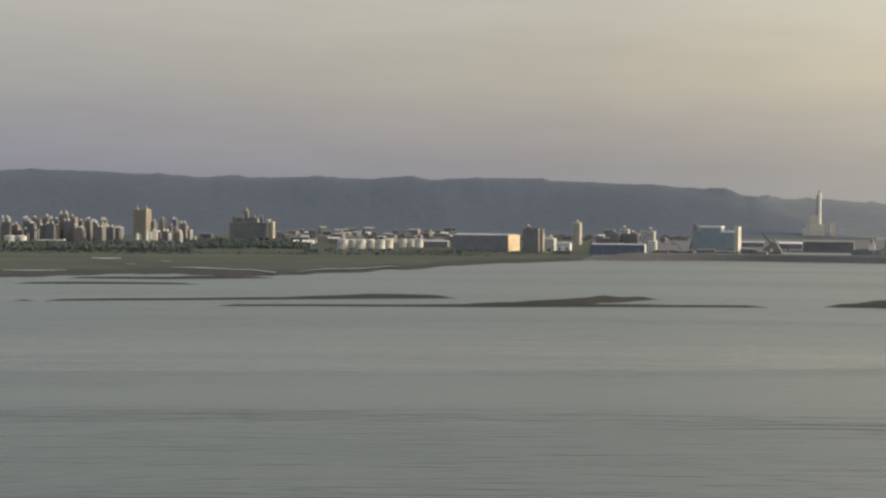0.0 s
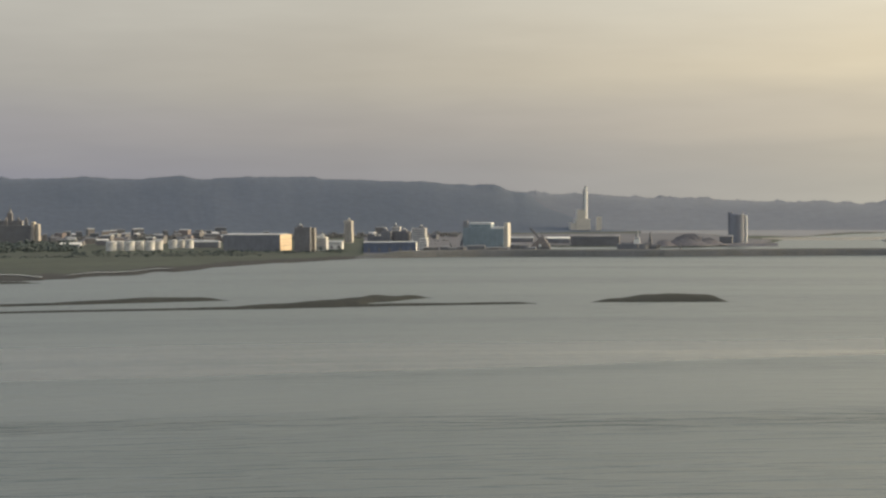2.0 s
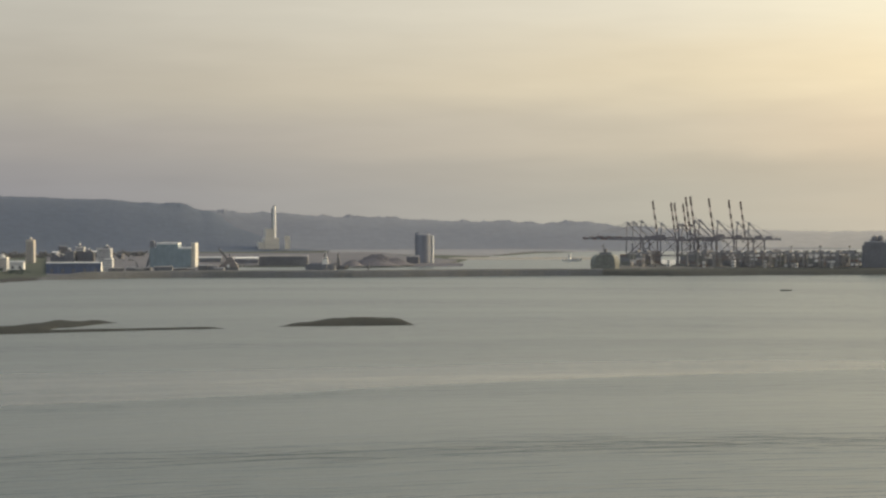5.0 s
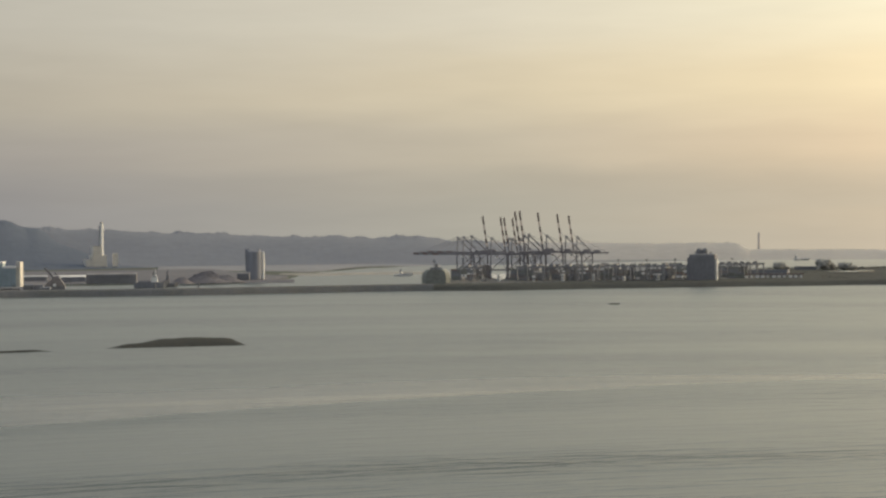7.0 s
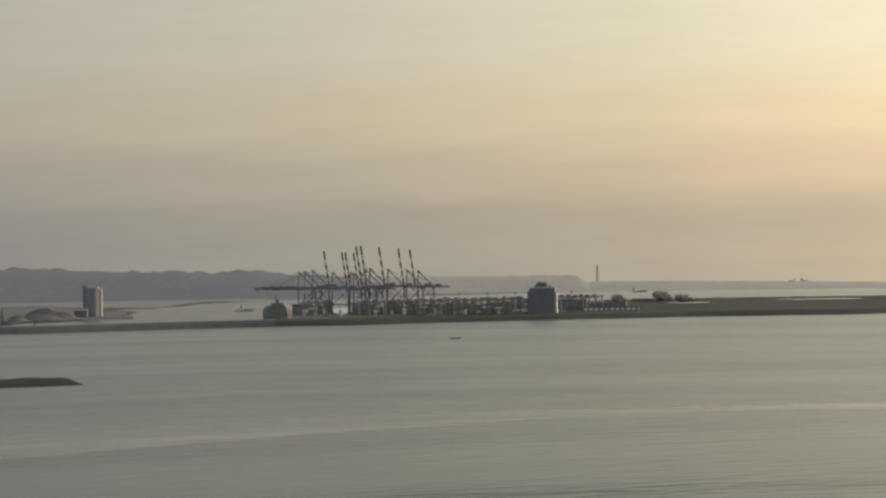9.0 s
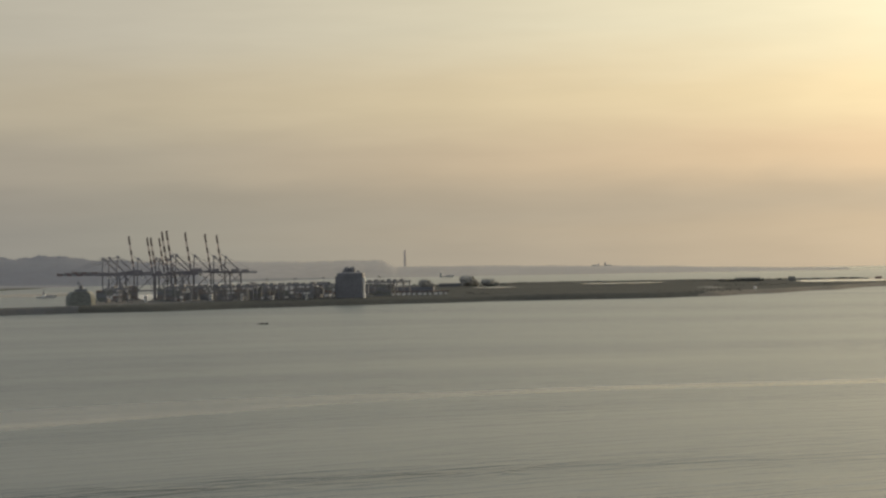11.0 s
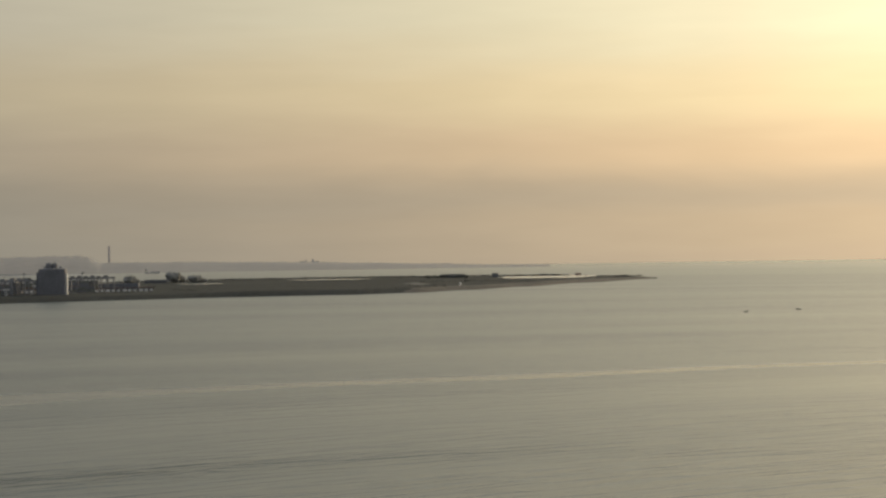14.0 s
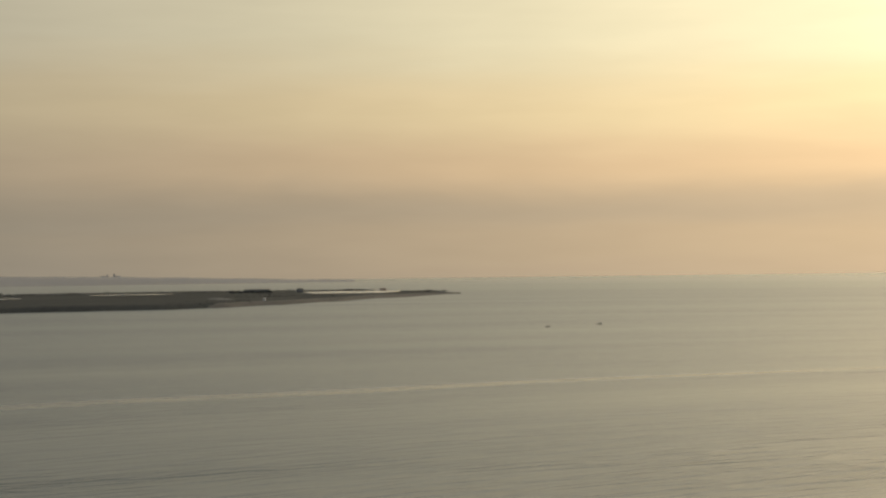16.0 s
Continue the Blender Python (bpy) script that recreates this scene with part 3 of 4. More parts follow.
sheet("wet_flat", POOL, -4.9, -1.2, 0.1, 2, lambda bb: shore(bb) + 22 + 8 * fbm(bb * 3, 1), lambda bb: shore(bb) + 22 + 26 * min(1, (bb + 4.9) * 1.5, (-1.2 - bb) * 1.5) * (1 + 0.4 * fbm(bb * 2, 6)), lambda bb, k, d: 1.75, "thin film of bright water lying on the mud", "pool")
sea_strip(-10.4, -10.0, 1900, 1935, 2.1, "pond", POOL, "small bright puddle on the marsh", "pool")
sea_strip(-14.2, -12.2, 1730, 1760, 1.6, "pond", POOL, "bright tidal channel at the marsh edge", "pool")
sheet("inner_quay", PORT, 16.6, 18.42, 0.1, 4, lambda bb: 2785 + 25 * max(0, bb - 18.0), lambda bb: 2905 - 60 * max(0, bb - 17.9), lambda bb, k, d: -0.8 if k in (0, 1) else 4.0, "low grey quay apron below the silos", "quay")
sheet("port_ground", PORT, 4.9, 18.2, 0.3, 6, lambda bb: shore(bb) + 60, lambda bb: between([(15.5, 3900), (17.0, 3350), (18.2, 3130)], bb), lambda bb, k, d: -0.8 if k == 0 else 4.2, "grey paved port land tinted bluish for haze", "ground")


# ---- trees ----
def leaf_clump(bm, centre, r, rng):
    """A ragged clump of leaves: an uneven ball of small facets."""
    made = bmesh.ops.create_icosphere(bm, subdivisions=1, radius=1.0)
    for v in made["verts"]:
        v.co = Vector(centre) + Vector((v.co.x * r, v.co.y * r, v.co.z * r * 0.8)) * rng.uniform(0.65, 1.25)


def tree(m, h, spread, rng, label="bushy grey-green tree on the port land", clumps=95):
    t = thing("tree", m, label, "tree", "shore trees")
    bm = tube(0, 0, -0.5, h * 0.55, 0.05 * h, 0.02 * h, 8)
    for i in range(4):
        a = i * 1.6 + rng.random()
        add_bar(bm, (0, 0, h * (0.25 + 0.07 * i)), (spread * 0.6 * math.cos(a), spread * 0.6 * math.sin(a), h * (0.5 + 0.08 * i)), 0.025 * h)
    part("trunk", bm, BARK, t)
    bm = bmesh.new()
    for i in range(clumps):
        a, q = rng.uniform(0, 6.28), math.sqrt(rng.random())
        z = h * rng.uniform(0.22, 0.86)
        w = spread * (1.05 - abs(z / h - 0.55) * 1.2)
        leaf_clump(bm, (w * q * math.cos(a), w * q * math.sin(a), z), h * rng.uniform(0.17, 0.29), rng)
    part("crown", bm, CROWN, t)
    return t


def tree_belt(name, b0, b1, d0, d1, count, h0, h1, seed, label, z=2.5, leaf=LEAF):
    """Many small trees and bushes as one belt; clumps of leaves on short stems."""
    rng, bm = random.Random(seed), bmesh.new()
    proto = bmesh.new()
    bmesh.ops.create_icosphere(proto, subdivisions=1, radius=1.0)
    pv, pf = [v.co.copy() for v in proto.verts], [[v.index for v in f.verts] for f in proto.faces]
    proto.free()
    verts, faces = [], []
    for i in range(count):
        bb, d = rng.uniform(b0, b1), rng.uniform(d0, d1)
        h = rng.uniform(h0, h1) * (0.7 + 0.5 * abs(fbm(bb * 2, d * 0.01)))
        p = spot(bb, d, z)
        for j in range(5):
            c = p + Vector((rng.gauss(0, h * 0.35), rng.gauss(0, h * 0.35), h * rng.uniform(0.25, 0.85)))
            r, n = h * rng.uniform(0.16, 0.34), len(verts)
            verts += [c + v * r * rng.uniform(0.7, 1.3) for v in pv]
            faces += [[n + q for q in f] for f in pf]
        n = len(verts)
        s = 0.05 * h
        verts += [p + Vector(q) for q in ((-s, -s, -1), (s, -s, -1), (0, s, -1), (0, 0, h * 0.6))]
        faces += [[n, n + 1, n + 3], [n + 1, n + 2, n + 3], [n + 2, n, n + 3]]
    bm.free()
    me = bpy.data.meshes.new(name)
    me.from_pydata(verts, [], faces)
    me.materials.append(leaf)
    return tagged(new(name, me), label, "trees", kind="stuff")


tree_belt("tree_belt", -16, -8.2, 2420, 2900, 900, 5, 11, 1, "belt of dark green trees in front of the town")
tree_belt("tree_belt", -8.4, -4.4, 2600, 3180, 420, 4, 11, 2, "belt of green trees and shrubs on the marsh edge")
tree_belt("shrubs", -15, 1.5, 2320, 2440, 500, 1.0, 3.5, 15, "fringe of low shrubs and reeds on the marsh", 1.8, LEAF)
tree_belt("tree_belt", -4.6, 4.4, 2420, 2580, 180, 2, 5, 3, "low hedge of shrubs before the sheds")
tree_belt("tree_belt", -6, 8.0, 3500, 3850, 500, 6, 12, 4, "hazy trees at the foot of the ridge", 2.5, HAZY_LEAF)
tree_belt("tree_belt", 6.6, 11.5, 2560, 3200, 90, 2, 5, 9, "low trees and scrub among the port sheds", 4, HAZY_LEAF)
tree_belt("shrubs", 33.8, 46.0, 3130, 3260, 620, 1.2, 2.6, 6, "low scrub along the far edge of the peninsula", 7, SCRUB)
tree_belt("shrubs", 49.05, 51.1, 3195, 3260, 150, 1.4, 2.8, 12, "grey-green scrub on the bank at the point", 2.0, SCRUB)
tree_belt("shrubs", 43.9, 45.3, 3120, 3220, 120, 2, 4.5, 13, "dark scrub round the low shed", 5.0, SCRUB)
tree_belt("shrubs", 34.8, 47.5, 2800, 2930, 420, 0.8, 2.0, 14, "low scattered scrub across the peninsula", 5.5, SCRUB)
tree_belt("shrubs", 46.0, 48.6, 3285, 3318, 260, 2.2, 4.0, 8, "thin dark scrub on the bank behind the lagoon", 3.0, SCRUB)
tree_belt("shrubs", 35.5, 44.6, 2470, 2660, 520, 0.9, 2.0, 7, "grey-green scrub along the near edge of the peninsula", 6, SCRUB)
rng = random.Random(11)
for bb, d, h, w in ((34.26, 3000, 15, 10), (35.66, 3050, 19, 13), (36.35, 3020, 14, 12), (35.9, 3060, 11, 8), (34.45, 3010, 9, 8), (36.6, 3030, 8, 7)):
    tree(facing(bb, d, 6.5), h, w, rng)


# ---- buildings ----
def windows(parent, w, y, z0, storeys, rise, cols, face=0, depth=0):
    """Ribbon windows, one to a storey, set a little proud. face 0: the front; 1: the right-hand end."""
    for s in range(storeys):
        zz, a, b2 = z0 + s * rise, -w * 0.44, w * 0.44
        if face == 0:
            bm = box(a, b2, y - 0.12, y + 0.2, zz, zz + rise * 0.42)
        else:
            bm = box(y - 0.2, y + 0.12, a + depth, b2 + depth, zz, zz + rise * 0.42)
        part("window_band", bm, GLASS, parent)


def block(m, w, dp, h, wall, label, name="apartment_block", group="town", roof=ROOFING, cols=0, top="tank", crown=WHITE, rng=random, category="building", glazed=True):
    """A flat-roofed block with parapet, roof house and window rows."""
    t = thing(name, m, label, category, group)
    bm = box(-w / 2, w / 2, 0, dp, -3.0, h)
    part("wall", bm, wall, t)
    bm = bmesh.new()
    add_box(bm, -w / 2 + 0.4, w / 2 - 0.4, 0.4, dp - 0.4, h, h + 0.25)
    part("roof", bm, roof, t)
    bm = bmesh.new()
    for x0, x1, y0, y1 in ((-w / 2, w / 2, -0.1, 0.3), (-w / 2, w / 2, dp - 0.3, dp + 0.1), (-w / 2 - 0.1, -w / 2 + 0.3, 0.3, dp - 0.3), (w / 2 - 0.3, w / 2 + 0.1, 0.3, dp - 0.3)):
        add_box(bm, x0, x1, y0, y1, h + 0.004, h + 1.1)
    part("parapet", bm, wall, t)
    storeys = max(1, int(h / 3.3))
    cols = cols or max(2, int(w / 4))
    if not glazed:
        storeys = 0
    windows(t, w, 0, 1.3, storeys, h / max(1, storeys) * 0.97, cols)
    windows(t, dp, w / 2, 1.3, storeys, h / max(1, storeys) * 0.97, max(2, int(dp / 4)), 1, dp / 2)
    if top == "tank":
        q = w * rng.uniform(-0.2, 0.2)
        house = part("roof_house", box(q - w * 0.16, q + w * 0.16, dp * 0.3, dp * 0.7, h + 0.25, h + 4.0), wall if name.startswith("apartment") else crown, t)
        part("water_tank", tube(q, dp / 2, h + 4.0, h + 6.2, 1.5), WHITE, house, "white water tank")
    elif top == "spires":
        for x in (-w * 0.36, w * 0.34):
            bm = box(x - 2.0, x + 2.0, dp * 0.25, dp * 0.55, h + 0.25, h + 4.5)
            add_tube(bm, x, dp * 0.4, h + 4.5, h + 13, 1.0, 0.15, 8)
            part("spire", bm, crown, t)
        bm = box(-w * 0.12, w * 0.12, dp * 0.3, dp * 0.7, h + 0.25, h + 2.5)
        part("roof_house", bm, wall, t)
    elif top == "turrets":
        n = max(2, int(w / 7))
        for i in range(n):
            x = -w / 2 + 2 + (w - 4) * i / (n - 1)
            bm = box(x - 1.3, x + 1.3, 0.4, 3.2, h + 1.1, h + 3.0)
            add_tube(bm, x, 1.8, h + 3.0, h + rng.uniform(4.5, 8.0), 1.5, 0.1, 8)
            part("turret", bm, crown, t)
    return t


def shed(m, w, dp, h, wall, label, name="warehouse", roof=ROOFING, end=None, ridge=2.5, category="warehouse", cols=0, group="", plain=False):
    """A long hall with a low gabled roof; end: the material of the sunlit gable wall."""
    t = thing(name, m, label, category, group)
    part("wall", box(-w / 2, w / 2, 0, dp, -3.0, h), wall, t)
    if end:
        part("end_wall", box(w / 2 + 0.004, w / 2 + 0.4, 0.2, dp - 0.2, -3.0, h - 0.2), end, t, "pale end wall")
        bm = bmesh.new()
        for k in range(3):
            add_box(bm, w / 2 + 0.404, w / 2 + 0.5, dp * 0.12, dp * 0.88, h * (0.28 + 0.2 * k), h * (0.31 + 0.2 * k))
        part("cladding_joint", bm, GREY, t)
    bm = bmesh.new()
    ov = 0.5
    a = [bm.verts.new(c) for c in ((-w / 2 - ov, -ov, h), (w / 2 + ov, -ov, h), (w / 2 + ov, dp / 2, h + ridge), (-w / 2 - ov, dp / 2, h + ridge), (w / 2 + ov, dp + ov, h), (-w / 2 - ov, dp + ov, h))]
    for f in ((0, 1, 2, 3), (3, 2, 4, 5), (0, 3, 5), (1, 4, 2), (0, 5, 4, 1)):
        bm.faces.new([a[i] for i in f])
    part("roof", bm, roof, t)
    if not plain:
        n = max(2, int(w / 14))
        for i in range(n):
            x = -w / 2 + w * (i + 0.5) / n
            part("roller_door", box(x - 1.8, x + 1.8, -0.15, 0.1, 0, h * 0.42), DARK, t)
        part("window_band", box(-w * 0.42, w * 0.42, -0.12, 0.1, h * 0.68, h * 0.78), GLASS, t)
    return t


def tank(m, r, h, label, group="storage tanks"):
    t = thing("storage_tank", m, label, "tank", group)
    shell = part("shell", tube(0, 0, -1.5, h, r, None, 28), TANK, t)
    part("roof", dome(0, 0, h, r, r * 0.16, 28, 3), TANK, t)
    bm = bmesh.new()
    for k in range(14):
        a = math.pi * (0.95 + 0.05 * k)
        add_bar(bm, (r * 1.03 * math.cos(a), r * 1.03 * math.sin(a), h * k / 14), (r * 1.03 * math.cos(a + 0.16), r * 1.03 * math.sin(a + 0.16), h * (k + 1) / 14), 0.5)
    part("stair", bm, GREY, shell, "spiral stair")
    bm = bmesh.new()
    add_tube(bm, 0, 0, h - 0.5, h + 0.1, r * 1.02, None, 28)
    part("rim", bm, ROOFING, shell)
    return t


rng = random.Random(5)
# the town by the ridge: pale apartment towers, walls darkened to carry the shade
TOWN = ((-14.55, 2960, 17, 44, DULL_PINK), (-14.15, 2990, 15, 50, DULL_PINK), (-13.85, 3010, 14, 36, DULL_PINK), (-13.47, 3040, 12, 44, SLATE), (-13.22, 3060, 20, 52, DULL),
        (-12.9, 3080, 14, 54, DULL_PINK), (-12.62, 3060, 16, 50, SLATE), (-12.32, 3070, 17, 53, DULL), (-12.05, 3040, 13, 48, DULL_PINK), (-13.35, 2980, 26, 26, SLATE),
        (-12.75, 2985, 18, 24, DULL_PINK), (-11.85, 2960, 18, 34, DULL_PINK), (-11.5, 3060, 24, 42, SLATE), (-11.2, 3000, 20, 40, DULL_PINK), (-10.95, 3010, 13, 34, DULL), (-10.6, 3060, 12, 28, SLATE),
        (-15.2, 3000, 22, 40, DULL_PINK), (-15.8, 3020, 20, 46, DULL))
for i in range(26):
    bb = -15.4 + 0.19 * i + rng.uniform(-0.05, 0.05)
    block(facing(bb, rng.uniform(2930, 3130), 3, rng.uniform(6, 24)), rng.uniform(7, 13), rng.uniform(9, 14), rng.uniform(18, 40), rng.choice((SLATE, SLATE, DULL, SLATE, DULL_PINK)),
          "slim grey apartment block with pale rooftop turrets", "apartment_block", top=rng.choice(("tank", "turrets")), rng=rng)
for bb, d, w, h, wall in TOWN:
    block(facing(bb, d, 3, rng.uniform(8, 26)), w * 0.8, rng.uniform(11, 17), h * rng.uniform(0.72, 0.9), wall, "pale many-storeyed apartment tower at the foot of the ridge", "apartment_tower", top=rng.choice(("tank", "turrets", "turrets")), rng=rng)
block(facing(-9.9, 3400, 3, 24), 27, 24, 56, TAN, "tall ochre apartment tower with two rooftop spires", "spired_tower", top="spires", crown=TAN, cols=7, rng=rng)
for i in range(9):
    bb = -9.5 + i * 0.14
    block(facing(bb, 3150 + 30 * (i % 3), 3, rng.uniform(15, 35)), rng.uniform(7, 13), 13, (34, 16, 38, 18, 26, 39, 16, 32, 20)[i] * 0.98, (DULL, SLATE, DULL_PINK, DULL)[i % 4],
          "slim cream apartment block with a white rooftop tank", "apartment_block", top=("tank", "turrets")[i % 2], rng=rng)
block(facing(-12.75, 2880, 3, 6), 46, 14, 7, WHITE, "long low white hall before the towers", "low_hall", top="", rng=rng)
for bb in (-14.0, -13.65):
    tank(facing(bb, 2900, 3), 9, 13, "squat cream storage tank before the towers", "town tanks")
# scattered small houses between the town and the tanks
for i in range(96):
    bb, d = (rng.uniform(-11.5, 7.5), rng.uniform(3250, 3750)) if i < 46 else (rng.uniform(-5.4, 0.6), rng.uniform(3050, 3800))
    if -7.6 < bb < -5.4:
        continue
    w = rng.uniform(7, 24)
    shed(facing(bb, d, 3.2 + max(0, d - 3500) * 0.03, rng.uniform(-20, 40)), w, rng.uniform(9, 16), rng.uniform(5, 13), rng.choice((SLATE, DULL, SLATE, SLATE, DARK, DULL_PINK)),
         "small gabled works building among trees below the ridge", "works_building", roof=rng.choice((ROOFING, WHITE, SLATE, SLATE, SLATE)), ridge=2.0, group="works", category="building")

# small white houses showing above the trees
for i in range(22):
    bb = rng.uniform(-10.3, -8.1) if i < 13 else rng.uniform(-13.6, -10.6)
    block(facing(bb, rng.uniform(2930, 3090), 3, rng.uniform(0, 25)), rng.uniform(2.6, 4.4), 4, rng.uniform(11, 25), rng.choice((WHITE, TANK, WHITE, CREAM)), "small white house among dark trees", "small_house", top="", rng=rng, glazed=False)

# dark palace-like block with a pale spire
pal = thing("palace_hotel", facing(-6.4, 3235, 3, 10), "dark stepped hotel block with a pale rooftop spire", "building")
part("wall", box(-35, 33, 0, 30, -3, 34), DARK, pal)
part("upper_storey", box(-24, 16, 4, 26, 34.004, 43), DARK, pal)
windows(pal, 66, 0, 2, 9, 3.5, 14)
for x in (-27, -12, 10, 24):
    bm = box(x - 2.5, x + 2.5, 1, 6, 34.004, 45)
    add_tube(bm, x, 3.5, 45, 50, 3.2, 0.2, 8)
    part("turret", bm, DARK if x in (-27, 24) else DULL, pal)
bm = box(-11, -2, 8, 18, 43.004, 56)
add_tube(bm, -6.5, 13, 56, 62, 4.5, 1.6, 10)
add_tube(bm, -6.5, 13, 62, 71, 0.9, 0.15, 8)
part("spire", bm, DULL, pal, "grey-beige tapering spire")
part("roof", box(-35, 33, 0, 30, 34.004, 34.3), ROOFING, pal)
for x in (35, 43):
    block(facing(-6.4 + x / 56.5, 3225, 3, 14), 5.5, 16, 39 if x == 35 else 35, CREAM, "narrow sunlit cream wing beside the dark hotel", "apartment_wing", top="", rng=rng)

# white storage tanks
for i, bb in enumerate((-3.3, -3.02, -2.72, -2.4, -2.06, -1.8, -1.33, -1.05, -0.8)):
    tank(facing(bb, 2655 + 16 * (i % 2) + (110 if i > 5 else 0), 3), 8.2 if i < 3 else 7.0, 13.5 if i < 6 else 13, "round white storage tank in a row on the marsh edge")
shed(facing(-0.25, 2800, 3, 10), 40, 18, 9, GREY, "low grey works shed beside the white tanks", cols=6)
shed(facing(-4.6, 2900, 3, 8), 34, 16, 6, WHITE, "low white-roofed shed among shrubs", roof=WHITE, cols=5)

# the large sheds and blocks along the harbour
# grey front and peach end hold shade and sun in their colours
shed(facing(1.22, 2600, 3, 22), 90, 48, 23, GREY, "long grey warehouse with a sunlit peach end wall", end=PEACH, ridge=2.0, plain=True)
block(facing(2.88, 2535, 3, 8), 23, 22, 33, DARK, "dark office block with pale floor bands on its end", "office_block", top="tank", crown=DARK, rng=rng, group="harbour", glazed=False)
slabs = thing("stair_tower", facing(3.2, 2548, 3, 8), "pale banded stair tower of the dark office block", "building")
part("core", box(-3.6, 3.6, 0, 15, -3, 33), DARK, slabs)
for k in range(9):
    part("floor_band", box(-4.0, 4.2, -0.4, 15.4, 2.2 + 3.6 * k, 3.7 + 3.6 * k), CREAM, slabs, "pale floor band")
block(facing(3.5, 2580, 3, 14), 15, 14, 18, WHITE, "small white office with a dark doorway", "small_office", top="tank", rng=rng, group="harbour")
shed(facing(3.95, 2680, 3, 10), 22, 14, 10, WHITE, "small white shed by the harbour road", cols=4)
block(facing(4.38, 3100, 3, 16), 13, 14, 38, CREAM, "slim cream apartment tower lit by low sun", "slim_tower", top="tank", crown=CREAM, rng=rng, group="harbour")
# blue harbour works
for bb, d, w, dp, h, wall, lab in ((5.25, 2620, 22, 20, 18, GREY, "pale works building with open bays"), (5.62, 2600, 14, 20, 26, GREY, "grey works tower in the blue plant"),
                                   (6.1, 2610, 24, 22, 25, DARK, "grey works hall with a stepped roof"), (6.7, 2600, 20, 20, 30, TANK, "white works block at the end of the blue plant"),
                                   (5.95, 2640, 12, 14, 32, TANK, "narrow white plant house")):
    block(facing(bb, d, 3, 10), w, dp, h, wall, lab, "works_block", top="tank", crown=GREY, rng=rng, group="blue works")
shed(facing(5.75, 2450, 3, 5), 74, 24, 13, NAVY, "long blue-clad quayside shed", end=WHITE, ridge=1.6, cols=12)
block(facing(6.85, 2500, 3, 10), 11, 14, 17, WHITE, "white gatehouse at the end of the blue shed", "gatehouse", top="", rng=rng, group="blue works")
bm_house = thing("industrial_hall", facing(8.9, 2640, 3, 9), "large blue-green clad hall with a white end tower", "building")
part("wall", box(-34, 28, 0, 36, -3, 31), BLUEGREEN, bm_house)
upper = part("upper_hall", box(-24, 8, 4, 34, 31.004, 38), BLUEGREEN, bm_house)
part("roof_band", box(-24.4, 8.4, 3.6, 34.4, 36.2, 38.3), WHITE, upper, "pale roof band")
part("roof_band", box(8.6, 28.3, -0.3, 36.3, 29.2, 31.5), WHITE, bm_house, "pale roof band")
part("end_tower", box(28.004, 34, 4, 34, -3, 38), BEIGE, bm_house, "white end tower")
part("conveyor", bar((-40, 10, 2), (-30, 14, 38), 3.0), GREY, bm_house)
part("head_house", box(-35, -29, 8, 18, 31.004, 41), GREY, bm_house)

block(facing(-4.73, 4560, 142, 10), 13, 8, 5, WHITE, "tiny white building on the crest of the ridge", "ridge_house", top="", rng=rng, group="ridge", glazed=False)
# low stores and lumber along the quay by the blue plant
for i in range(13):
    bb = 6.95 + i * 0.29 + rng.uniform(-0.08, 0.08)
    shed(facing(bb, 2385 + rng.uniform(0, 30), 4.0, rng.uniform(-10, 20)), rng.uniform(7, 15), 9, rng.uniform(4, 9), rng.choice((DARK, GREY, DARK, HULL)), "small dark quayside store", "quayside_store",
         roof=rng.choice((DARK, GREY)), ridge=1.2, plain=True, group="quayside stores", category="shed")

# crane barge behind the breakwater
barge = thing("crane_barge", facing(10.7, 2560, 0, 6), "rust-brown crane barge with a raised dark lattice jib", "vessel")
part("hull", box(-15, 15, 0, 12, -1, 6), HULL, barge)
bm, last = bmesh.new(), None
for z, x0, x1 in ((6.004, -13, 14), (9, -12, 13.5), (14, -6, 10), (18, -2.5, 7.5), (20.5, 0.5, 6)):
    ring = [bm.verts.new(c) for c in ((x0, 1.5, z), (x1, 1.5, z), (x1, 10.5, z), (x0, 10.5, z))]
    if last:
        for i in range(4):
            bm.faces.new((last[i], last[(i + 1) % 4], ring[(i + 1) % 4], ring[i]))
    last = ring
bm.faces.new(last)
part("deckhouse", bm, STEEL_BROWN, barge, "rust-brown stepped deckhouse")
part("cab", box(7, 11, 0, 3, 18.004, 21), WHITE, barge, "white control cab")
bm = bmesh.new()
for o in (-0.9, 0.9):
    add_bar(bm, (2 + o, 4, 14), (-14 + o, 5, 33), 1.2)
for k in range(7):
    q = k / 7
    add_bar(bm, (2.9 - 16 * q, 4, 14 + 19 * q), (1.1 - 16 * (q + 0.14), 5, 14 + 19 * (q + 0.14)), 0.6)
part("jib", bm, DARK, barge)
part("mast", bar((4, 5, 20), (1, 5, 26), 1.4), DARK, barge)
part("winch_house", box(-1.5, 2, -0.4, 1.3, 6.004, 10), WHITE, barge)

# incinerator with its tall white stack on the hillside
plant = thing("incinerator", facing(12.15, 4190, 13, -14), "pale incinerator block with a tall white chimney", "building")
part("smokestack", tube(7, 10, -4, 98, 4.7, 3.9, 20), WHITE, plant, "tall white chimney")
part("flue", tube(1.8, 11, -4, 92, 1.7, 1.4, 12), GREY, plant, "grey flue beside the chimney")
part("stack_cap", tube(7, 10, 98.004, 99.5, 4.1, 4.1, 20), DARK, plant)
part("boiler_house", box(-19, 16, 0, 28, -5, 22), BEIGE, plant)
